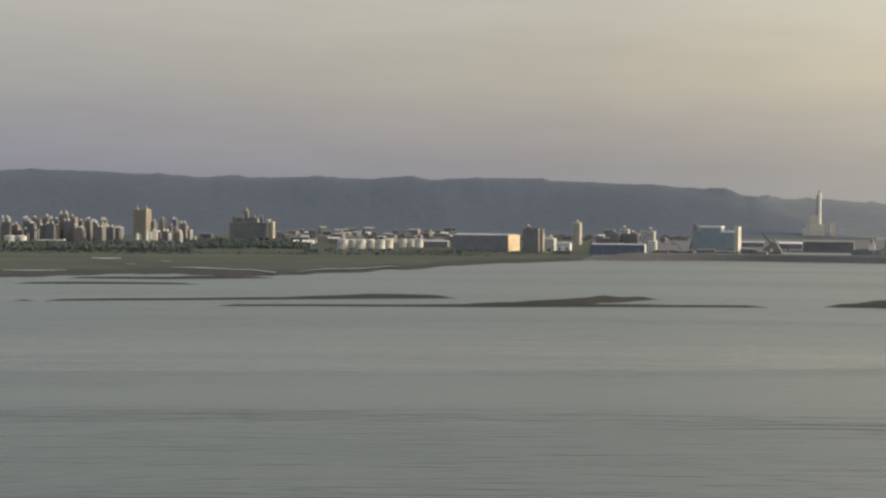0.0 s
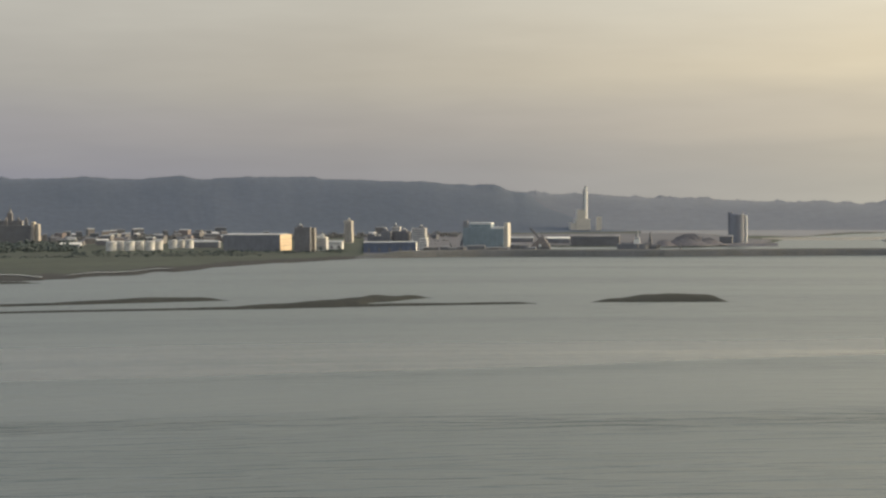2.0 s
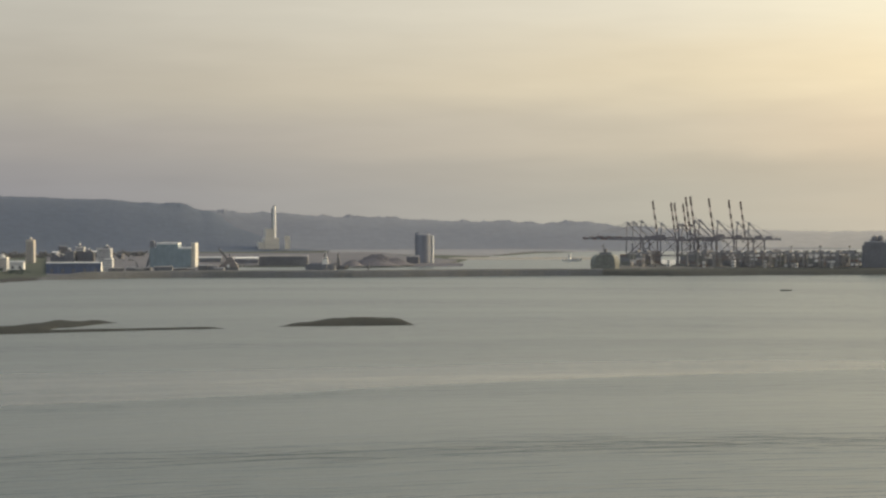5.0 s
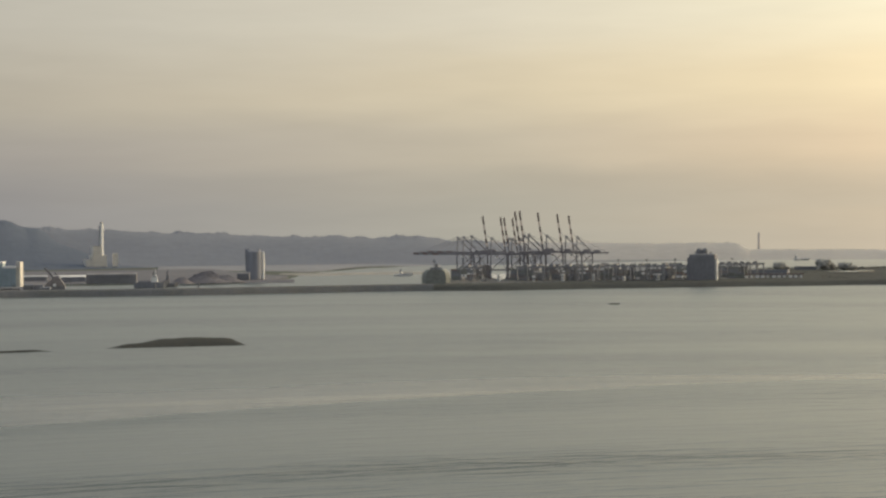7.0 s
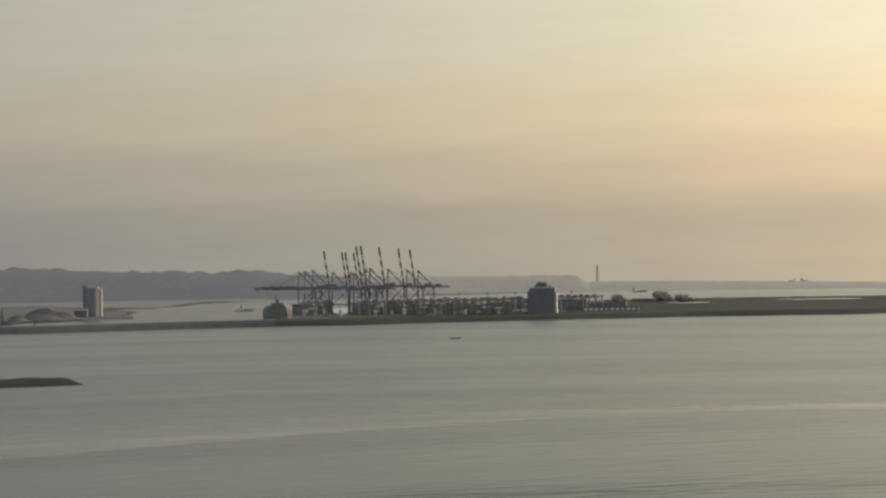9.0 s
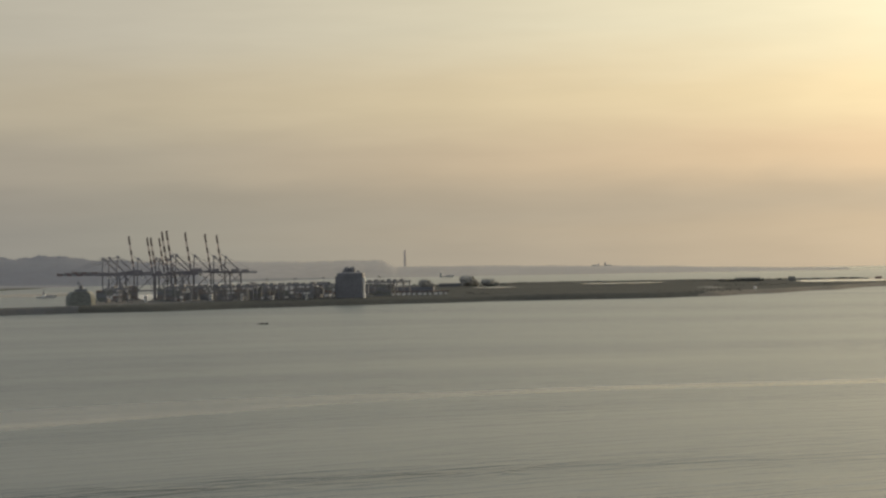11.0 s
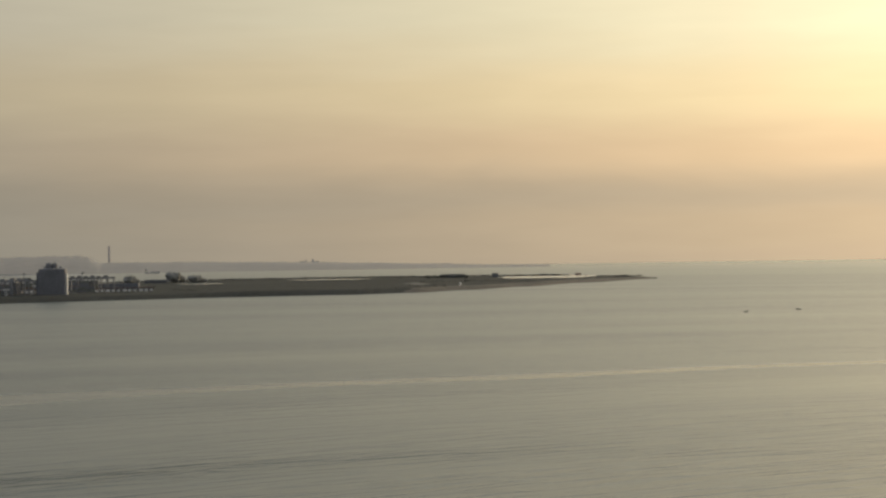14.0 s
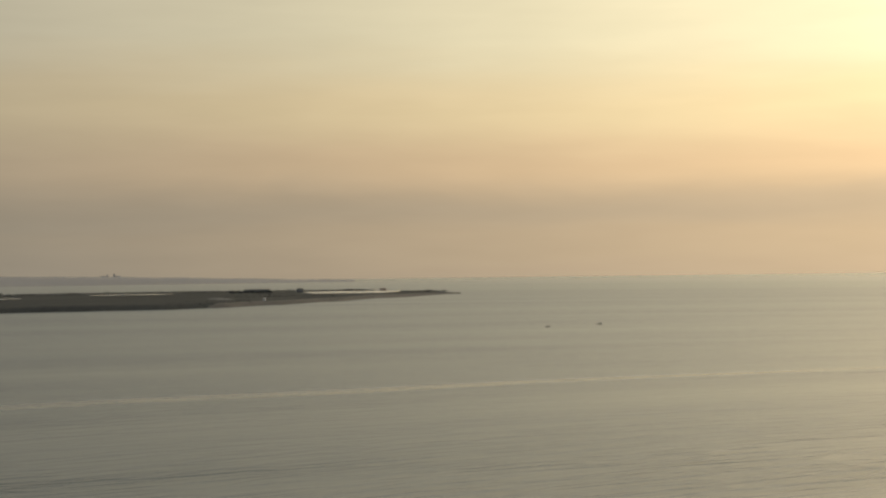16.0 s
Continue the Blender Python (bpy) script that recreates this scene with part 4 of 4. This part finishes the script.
part("upper_block", box(-15, 4, 4, 24, 22.004, 44), BEIGE, plant)
part("tipping_hall", box(-32, -19.004, 2, 24, -5, 12), BEIGE, plant)
part("annex", box(34, 44, 2, 14, -5, 26), BEIGE, plant)

# port sheds, ship, heaps and silos behind the breakwater
shed(facing(12.5, 2850, 3, 3), 80, 30, 13, DARK, "long dark bulk shed on the inner quay", roof=DARK, cols=12, category="warehouse")
shed(facing(11.2, 2950, 3, 3), 50, 22, 8, GREY, "low grey shed with a pale roof on the inner quay", roof=WHITE, cols=8)
shed(facing(9.9, 3000, 3, 3), 60, 22, 8, GREY, "low grey port shed", cols=8)


def ship(m, ln, bw, label, house_x, hull=HULL, top=WHITE, deck=6.0, house_h=12):
    """A small freighter: a hull with raked bow, deckhouse, funnel, mast and hatches."""
    s = thing("ship", m, label, "ship")
    bm, secs = bmesh.new(), []
    for q in (0, 0.08, 0.2, 0.8, 0.92, 1.0):
        x = -ln / 2 + ln * q
        half = bw / 2 * (0.85 if q == 0 else 1 if 0.05 < q < 0.85 else 0.6 if q < 0.95 else 0.06)
        sheer = deck + (2.2 if q > 0.9 else 0.8 if q < 0.05 else 0)
        secs.append([bm.verts.new(c) for c in ((x - (0 if q < 0.95 else 2), -half * 0.8, -1.0), (x - (0 if q < 0.95 else 2), half * 0.8, -1.0), (x + (2 if q > 0.95 else 0), half, sheer), (x + (2 if q > 0.95 else 0), -half, sheer))])
    for p, q in zip(secs, secs[1:]):
        for i in range(4):
            bm.faces.new((p[i], p[(i + 1) % 4], q[(i + 1) % 4], q[i]))
    bm.faces.new(secs[0]), bm.faces.new(secs[-1][::-1])
    part("hull", bm, hull, s)
    bm = box(house_x - ln * 0.09, house_x + ln * 0.09, -bw * 0.38, bw * 0.38, deck + 0.01, deck + house_h * 0.6)
    add_box(bm, house_x - ln * 0.06, house_x + ln * 0.07, -bw * 0.45, bw * 0.45, deck + house_h * 0.604, deck + house_h)
    deckhouse = part("deckhouse", bm, top, s)
    part("bridge_window", box(house_x - ln * 0.05, house_x + ln * 0.06, -bw * 0.45 - 0.1, bw * 0.45 + 0.1, deck + house_h * 0.75, deck + house_h * 0.9), GLASS, deckhouse)
    part("funnel", tube(house_x - ln * 0.03, 0, deck + house_h + 0.01, deck + house_h + 5, 1.6, 1.3, 12), DARK, deckhouse)
    part("mast", bar((house_x + ln * 0.03, 0, deck + house_h), (house_x + ln * 0.03, 0, deck + house_h + 9), 0.6), top, s)
    for k in range(3):
        x = (-1 if house_x > 0 else 1) * ln * (0.04 + 0.13 * k)
        part("hatch", box(x - ln * 0.05, x + ln * 0.05, -bw * 0.3, bw * 0.3, deck + 0.01, deck + 2), GREY, s)
    return s


ship(facing(13.75, 2600, 0, 4), 48, 11, "small pale grey freighter moored behind the breakwater", 6, hull=GREY, deck=9, house_h=10)
ship(facing(14.35, 2640, 0, 4), 26, 9, "small dark workboat with a tall mast", -2, hull=HULL, top=DARK, deck=5, house_h=14)
ship(facing(22.0, 3150, 0, 12), 34, 9, "small pale ferry far off in the harbour channel", -4, hull=TANK, top=WHITE, deck=3, house_h=4)


def heap(m, w, dp, h, label, rng):
    bm = bmesh.new()
    n, rows = 36, 8
    rings = []
    for k in range(rows):
        q = k / rows
        rings.append([bm.verts.new((w / 2 * (1 - q * 0.92) * math.cos(6.2832 * i / n) * (1 + 0.1 * fbm(i * 0.5, k)), dp / 2 * (1 - q) * math.sin(6.2832 * i / n), -0.5 + h * q * (1 + 0.12 * fbm(i * 0.4, k * 0.7, 5)))) for i in range(n)])
    for p, q in zip(rings, rings[1:]):
        for i in range(n):
            bm.faces.new((p[i], p[(i + 1) % n], q[(i + 1) % n], q[i]))
    bm.faces.new(rings[-1])
    ob = part("gravel_mound", bm, COAL)
    ob.matrix_world = m
    return tagged(ob, label, "heap", "bulk heaps")


heap(facing(15.45, 2760, 2.5), 90, 30, 13, "dark grey heap of bulk cargo on the quay", rng)
heap(facing(15.55, 2800, 2.5), 84, 30, 20, "dark grey heap of bulk cargo on the quay", rng)
heap(facing(16.1, 2800, 2.5), 70, 30, 13, "dark grey heap of bulk cargo on the quay", rng)
heap(facing(14.75, 2740, 2.5), 40, 24, 11, "low dark heap of bulk cargo", rng)
shed(facing(16.75, 2830, 3, 5), 20, 16, 12, DARK, "dark transfer shed beside the silos", roof=DARK, cols=3)

silo = thing("silo", facing(17.16, 2880, 3), "massive round grey silo with a sunlit edge", "silo")
part("silo_body", tube(-2, 0, -2, 47, 12.6, None, 32), SILO, silo)
# added white tube, standing for sunlight along the silo's right edge
part("sunlit_edge", tube(12.6, -2, -2, 46, 2.0, None, 16), WHITE, silo, "slim white tube standing for the silo's sunlit edge")
silo_roof = part("silo_roof", tube(-2, 0, 47.004, 48.6, 12.8, 11.0, 32), SILO, silo)
for x, h in ((-11, 3.6), (5.5, 2.6)):
    part("roof_vent", tube(x, -4, 48.604, 48.6 + h, 2.2, 1.4, 12), SILO, silo_roof)
bm = bmesh.new()
for k in range(9):
    add_tube(bm, -2, 0, 3 + 5 * k, 3.5 + 5 * k, 12.75, None, 32)
tagged(part("hoop", bm, SILO, silo), kind="stuff")
part("elevator_shaft", box(-16.6, -13.8, -3, 0, -2, 51), SILO, silo)

# beacons on the breakwater
for bb in (13.9, 15.3):
    t = thing("beacon", facing(bb, between(QUAYLINE, bb) + 24, 8.6), "small dark light beacon on the breakwater", "beacon", "breakwater beacons")
    part("post", tube(0, 0, -0.6, 5.6, 1.2, 0.8, 10), DARK, t)
    gallery = part("gallery", tube(0, 0, 5.604, 6.2, 1.5, 1.5, 10), DARK, t)
    part("lantern", dome(0, 0, 6.204, 1.0, 1.6, 10, 3), DARK, gallery)


# ---- container terminal ----
def ship_crane(m, size, raised, label):
    """A ship-to-shore crane: the boom points to local -x, raised or level; size 1 has its girder 40 m up."""
    t = thing("quay_crane", m, label, "crane", "quay cranes")
    for y in (-9, 9):
        for x in (0, 27):
            part("leg", bar((x, y, -0.5), (x, y * 0.8, 40.5), 2.2, 1.8), CRANE, t)
            bm = box(x - 3.2, x + 3.2, y - 1.0, y + 1.0, -0.5, 1.6)
            part("bogie", bm, CRANE_DARK, t)
        part("side_beam", bar((0, y * 0.92, 15), (27, y * 0.92, 15), 1.6, 2.0), CRANE, t)
        part("brace", bar((1, y * 0.9, 16), (26, y * 0.84, 38.5), 1.1), CRANE, t)
        part("brace", bar((26, y * 0.9, 16), (12, y * 0.84, 38.5), 0.9), CRANE, t)
    for x in (0, 27):
        part("cross_beam", bar((x, -8, 39.5), (x, 8, 39.5), 1.8), CRANE, t)
        part("cross_beam", bar((x, -8.4, 14), (x, 8.4, 14), 1.6), CRANE, t)
    for y in (-3, 3):
        part("girder", bar((-4, y, 41.0), (54, y, 41.0), 1.2, 2.6), CRANE, t)
    bm = bmesh.new()
    for k in range(14):
        add_bar(bm, (-3 + k * 4.2, -3, 41.0), (-3 + k * 4.2, 3, 41.0), 0.6)
    part("girder_ties", bm, CRANE, t)
    # A-frame over the waterside legs
    for y in (-4, 4):
        part("mast_leg", bar((0, y * 1.7, 40.5), (1.5, y * 0.5, 68), 1.7), CRANE, t)
        part("back_leg", bar((2, y * 0.5, 67.5), (27, y, 41.5), 1.8), CRANE, t)
    part("mast_head", box(-0.8, 3.8, -3.0, 3.0, 67, 69.2), CRANE, t)
    for y in (-3, 3):
        part("backstay", bar((3, y, 68), (50, y, 42.5), 0.45), CRANE, t)
    part("machinery_house", box(29, 40, -4.0, 4.0, 42.4, 46.1), CRANE, t)
    part("operator_cab", box(8, 12, -2, 2, 35.0, 38.7), WHITE, t, "pale operator's cab")
    part("stair_tower", bar((27, -10.8, 0), (27, -10.8, 39.5), 1.3), CRANE, t)
    ang = radians(82 if raised else 1.5)
    dx, dz = -math.cos(ang), math.sin(ang)
    hinge = Vector((-4, 0, 41.0))
    ln = 62.5 if raised else 66
    # boom: paired box members in dark and pale bands
    edges = [0, 0.22, 0.30, 0.42, 0.53, 0.66, 0.80, 1.0] if raised else [0, 0.4, 0.55, 0.66, 0.77, 0.88, 1.0]
    for i, (a, b2) in enumerate(zip(edges, edges[1:])):
        bm = bmesh.new()
        for y in (-2.6, 2.6):
            p0, p1 = hinge + Vector((dx, 0, dz)) * ln * a, hinge + Vector((dx, 0, dz)) * ln * b2
            add_bar(bm, p0 + Vector((0, y, 0)), p1 + Vector((0, y, 0)), 2.7, 2.9)
        for k in range(2):
            p = hinge + Vector((dx, 0, dz)) * ln * (a + (b2 - a) * (k + 0.5) / 2)
            add_bar(bm, p + Vector((0, -2.6, 0)), p + Vector((0, 2.6, 0)), 0.8)
        last = i == len(edges) - 2
        part("boom_section", bm, CRANE_DARK if (i % 2 == (0 if raised else 1) and i or last) else (CRANE if i == 0 else CRANE_PALE if raised else GREY), t, "dark boom band" if i % 2 == (0 if raised else 1) else "pale boom band")
    tip = hinge + Vector((dx, 0, dz)) * ln
    part("boom_tip", bar(tip + Vector((-0.6, 0, 0)), tip + Vector((1.6, 0, 1.4)), 2.4), CRANE_DARK, t)
    for q in ((0.55,) if raised else (0.45, 0.92)):
        p = hinge + Vector((dx, 0, dz)) * ln * q
        for y in (-2.6, 2.6):
            part("forestay", bar((0, y, 68), p + Vector((0, y, 0)), 0.5), CRANE, t)
    t.scale = (size,) * 3
    return t


LEVEL = "dark steel quay crane with its boom lowered over the water"
UP = "dark steel quay crane with its striped boom raised"
proto_level = ship_crane(facing(23.78, 2600, 7.2, 0), 0.92, False, LEVEL)
proto_up = ship_crane(facing(24.89, 2600, 7.2, 0), 0.90, True, UP)


def crane_again(src, bb, d, size, turn=0.0):
    src.scale = (size,) * 3
    return copy_thing(src, facing(bb, d, 7.2, turn))


for bb, d, s in ((23.98, 2640, 0.93), (24.24, 2690, 0.95)):
    crane_again(proto_level, bb, d, s)
proto_level.scale = (0.92,) * 3
for bb, d, s in ((25.47, 2620, 0.88), (25.58, 2650, 0.88), (25.85, 2680, 0.87), (25.97, 2590, 0.955), (26.12, 2630, 0.97), (26.71, 2640, 0.945), (27.34, 2650, 0.92), (27.71, 2660, 0.90)):
    crane_again(proto_up, bb, d, s)
proto_up.scale = (0.90,) * 3


def yard_gantry(m, span, h, label):
    """A yard gantry on four legs with a trolley and its cab."""
    t = thing("yard_gantry", m, label, "gantry crane", "yard gantries")
    for x in (-span / 2, span / 2):
        for y in (-4, 4):
            part("leg", bar((x, y, -0.5), (x * 0.97, y * 0.8, h), 1.3), YARD, t)
        part("sill", bar((x, -5.5, 1.2), (x, 5.5, 1.2), 1.4), DARK, t)
    for y in (-3.2, 3.2):
        part("girder", bar((-span / 2 - 1.5, y, h), (span / 2 + 1.5, y, h), 1.2, 2.2), YARD, t)
    trolley = part("trolley", box(-3, 3, -3.6, 3.6, h + 1.15, h + 3.6), YARD, t)
    part("cab", box(span * 0.2, span * 0.2 + 2.6, -1.4, 1.4, h - 4, h - 1.2), WHITE, trolley, "pale cab")
    part("power_box", box(-span / 2 - 1.8, -span / 2 + 1.4, -2.5, 2.5, 2, 5.5), GREY, t)
    return t


rng = random.Random(21)
g0 = yard_gantry(facing(28.6, 2560, 7.2, 8), 24, 19.5, "tall dark yard gantry crane over container stacks")
for i in range(27):
    bb = 24.2 + 0.265 * i + rng.uniform(-0.08, 0.08)
    if not 24.6 < bb < 25.78:
        copy_thing(g0, facing(bb, 2450 + rng.uniform(0, 60), 7.2, rng.uniform(10, 60)))
for i in range(6):
    copy_thing(g0, facing(32.45 + i * 0.21, 2560 + 30 * (i % 2), 7.2, rng.uniform(0, 16)))


def container_stack(m, cols, tiers, label, rng):
    """Steel boxes in a stack, each with corner posts and ribs shown as a slightly smaller body between end frames."""
    t = thing("container_stack", m, label, "containers", "container stacks")
    for c in range(cols):
        for k in range(rng.randint(max(1, tiers - 2), tiers)):
            x = (c - cols / 2) * 12.5
            bm = box(x, x + 12.2, 0, 2.4, k * 2.6 + 0.02, k * 2.6 + 2.55)
            for q in (0, 12.0):
                add_box(bm, x + q - 0.03, x + q + 0.23, -0.06, 2.46, k * 2.6 + 0.01, k * 2.6 + 2.58)
            part("container", bm, rng.choice((STEEL_GREY, STEEL_BROWN, STEEL_OLIVE, STEEL_GREY, HULL, STEEL_OLIVE, STEEL_BROWN, STEEL_GREY, RUST, STEEL_OLIVE, STEEL_GREY, STEEL_BROWN, WHITE)), t)
    return t


for i in range(150):
    bb = 23.75 + i * 0.0615 + rng.uniform(-0.05, 0.05)
    if 31.1 < bb < 32.4 or 24.62 < bb < 25.78:
        continue
    container_stack(facing(bb, 2490 + rng.uniform(0, 240), 7.5, rng.uniform(-4, 14)), rng.randint(1, 2), rng.choice((3, 5, 6, 7)), "stack of dark weathered shipping containers on the yard", rng)
# light masts, and small white blocks standing for sun glints on the yard
for i in range(9):
    t = thing("light_mast", facing(25.4 + i * 0.92, 2520 + rng.uniform(-20, 60), 7.2), "slim steel floodlight mast on the yard", "light mast", "yard masts")
    part("pole", tube(0, 0, -0.5, 27, 0.5, 0.3, 8), GREY, t)
    part("head_frame", box(-2.0, 2.0, -0.6, 0.6, 27.004, 28.2), DARK, t)
for i in range(6):
    block(facing(25.2 + i * 1.03 + rng.uniform(-0.1, 0.1), 2462 + rng.uniform(0, 10), 7.4, rng.uniform(0, 30)), rng.uniform(2, 4), 4, rng.uniform(4, 9), WHITE, "small white block standing for a sun glint between the stacks", "glint_block", top="", rng=rng, group="yard offices")

# bulk carrier at the end of the quay, seen end-on and dark
car = thing("bulk_carrier", facing(23.08, 2400, 0, 0), "dark moored ship with a rounded superstructure and mast", "ship")
bm, last = bmesh.new(), None
for q, half, z in ((0, 19, -1), (0.25, 19.5, 6), (0.5, 20, 12), (0.7, 19.6, 18), (0.85, 18, 22.5), (1, 13.5, 26)):
    ring = [bm.verts.new((half * sx, sy, z)) for sx, sy in ((-1, 0), (-0.7, -6), (0.7, -6), (1, 0), (1, 30), (-1, 30))]
    if last:
        for i in range(6):
            bm.faces.new((last[i], last[(i + 1) % 6], ring[(i + 1) % 6], ring[i]))
    last = ring
bm.faces.new(last)
part("hull", bm, STEEL_OLIVE, car)
bridge = part("bridge", box(-8, 9, 4, 20, 26.004, 29), STEEL_GREY, car)
part("funnel", tube(1, 12, 29.004, 34, 2.4, 1.8, 12), DARK, car)
ship_mast = part("mast", bar((-2, 8, 29), (-2, 8, 41), 1.0), DARK, car)
part("radar_arm", bar((-5, 8, 37), (1, 8, 37), 0.7), DARK, ship_mast)
part("bridge_window", box(-7, 8, 3.9, 20.1, 26.6, 27.8), GLASS, bridge)

# large dark storehouse with domed roof lights
store = thing("grain_storehouse", facing(31.8, 2462, 7, 6), "massive dark storehouse with domed roof vents and a pale corner", "building")
bm, last = bmesh.new(), None
for z, inset in ((-6, 0), (33.8, 0), (35.4, 0.3), (35.8, 2.4), (36.8, 9.0)):
    x0, x1, y0, y1, c = -18.5 + inset, 18 - inset, inset, 34 - inset, 1.0
    ring = [bm.verts.new((x, y, z)) for x, y in ((x0 + c, y0), (x1 - c, y0), (x1, y0 + c), (x1, y1 - c), (x1 - c, y1), (x0 + c, y1), (x0, y1 - c), (x0, y0 + c))]
    if last:
        for i in range(8):
            bm.faces.new((last[i], last[(i + 1) % 8], ring[(i + 1) % 8], ring[i]))
    last = ring
bm.faces.new(last)
part("wall", bm, STORE, store)
for x in (-12, -6, 0, 6, 12):
    part("pilaster", box(x - 0.6, x + 0.6, -0.5, -0.004, -6, 31), STORE, store)
for x, r, h in ((-5.2, 4.4, 6.4), (2.6, 3.9, 6.4), (-10.5, 1.8, 2), (11, 2.6, 1.6)):
    part("roof_vent", tube(x, 12, 36.804, 36.804 + h * 0.6, r, None, 16), STORE, store)
    part("vent_dome", dome(x, 12, 36.81 + h * 0.6, r, h * 0.6, 16, 4), STORE, store)
# white strip added where the sun catches the storehouse's right edge
part("lit_edge_strip", box(18.004, 20.5, 3, 12, -6, 29), WHITE, store, "pale strip standing for the sunlit right edge")
part("side_silo", tube(-20.3, 8, -6, 31, 1.6), GREY, store)

# long low terminal hall with bright gaps beyond the storehouse
hall = thing("open_shed", facing(34.0, 2520, 7), "long low open shed with pale bays between its posts", "shed")
part("roof", box(-46, 46, 0, 5, 5.2, 6.6), CRANE_DARK, hall)
# added white panels in place of the brightness seen through open bays
for i in range(12):
    part("bright_gap_panel", box(-44.6 + i * 7.7, -39.6 + i * 7.7 - (i % 3), 0.2, 0.5, 1.0, 3.8), WHITE, hall)
for i in range(12):
    part("post", box(-46.2 + i * 7.7, -44.9 + i * 7.7, 0.4, 1.4, -0.6, 5.2), DARK, hall)
block(facing(33.9, 2700, 7, 8), 60, 20, 7, GREY, "low grey terminal building behind the open shed", "terminal_building", top="", rng=rng, group="terminal")
block(facing(35.1, 3080, 6, 8), 40, 14, 5, DARK, "low dark storehouse among trees", "storehouse", top="", rng=rng, group="terminal")

# far chimney across the water
far = thing("power_station_chimney", facing(33.62, 4900, 0), "tall slim mauve-grey chimney across the water", "chimney")
part("shaft", tube(0, 0, -1, 71, 3.6, 2.6, 16), MAUVE, far)
for k in range(3):
    part("band", tube(0, 0, 52 + 7 * k, 55 + 7 * k, 3.1, 3.0, 16), MAUVE, far)
for bb, w, h, lab in ((39.85, 14, 18, "low hazy works hall on the far coast"), (39.98, 4, 22, "small hazy works tower on the far coast"), (40.2, 5, 24, "small hazy works tower on the far coast"), (40.32, 14, 18, "low hazy works hall on the far coast")):
    block(facing(bb, 4880, 0), w, 14, h, CONCRETE, lab, "far_works", top="", rng=rng, group="far works", glazed=False, roof=COAST)
ship(facing(34.98, 4470, 0, 6), 36, 9, "small pale grey coaster lying off the far coast", -14, hull=CONCRETE, top=WHITE, deck=2.5, house_h=4)

# works on the peninsula's far end
shed(facing(44.8, 3190, 5, 4), 46, 20, 5.5, STEEL_OLIVE, "long dark low shed in the scrub", roof=STEEL_OLIVE, ridge=1.2, cols=10)
block(facing(46.2, 3190, 4, 5), 12, 8, 6.5, STEEL_OLIVE, "small grey hut on the peninsula", "hut", top="", rng=rng, group="huts")
shed(facing(48.92, 3282, 3.0, 5), 11, 6, 3.6, RUST, "small rust-red shed on the bank near the point", roof=RUST, ridge=1.2, plain=True)
heap(facing(43.5, 2700, 6.5), 52, 110, 3.0, "pale grey heap of sand near the shore", rng).data.materials[0] = DUST
# white hut added to give the bright glint near the shore
shed(facing(45.07, 2640, 5.6, -68), 3.4, 3.2, 2.8, WHITE, "tiny white hut standing for a bright sun glint", roof=WHITE, ridge=0.8, plain=True)


def fishing_boat(m, ln, label, low=1.0):
    t = thing("fishing_boat", m, label, "boat", "fishing boats")
    bm, secs = bmesh.new(), []
    for q, half, sheer in ((0, 0.75, 1.2), (0.3, 1.0, 1.0), (0.7, 0.9, 1.2), (0.9, 0.5, 1.7), (1.0, 0.05, 2.2)):
        x, w = -ln / 2 + ln * q, ln * 0.14 * half
        secs.append([bm.verts.new(c) for c in ((x, -w * 0.6, -0.5), (x, w * 0.6, -0.5), (x + q * 0.4, w, sheer), (x + q * 0.4, -w, sheer))])
    for p, q in zip(secs, secs[1:]):
        for i in range(4):
            bm.faces.new((p[i], p[(i + 1) % 4], q[(i + 1) % 4], q[i]))
    bm.faces.new(secs[0]), bm.faces.new(secs[-1][::-1])
    for v in bm.verts:
        v.co.z *= low
    part("hull", bm, BOAT, t)
    part("wheelhouse", box(-ln * 0.18, -ln * 0.04, -ln * 0.09, ln * 0.09, 0.7 * low, 1.7 * low), BOAT, t)
    part("mast", bar((ln * 0.06, 0, 1.0 * low), (ln * 0.06, 0, 2.9 * low), 0.15), DARK, t)
    return t


fishing_boat(facing(28.92, 1806, 0, 4), 11, "low dark fishing boat under way on the bay", 0.75)
fishing_boat(facing(54.34, 1712, 0, -5), 4.4, "small dark fishing boat on open water", 0.6)
fishing_boat(facing(56.02, 1764, 0, 5), 5.2, "small dark fishing boat on open water", 0.6)
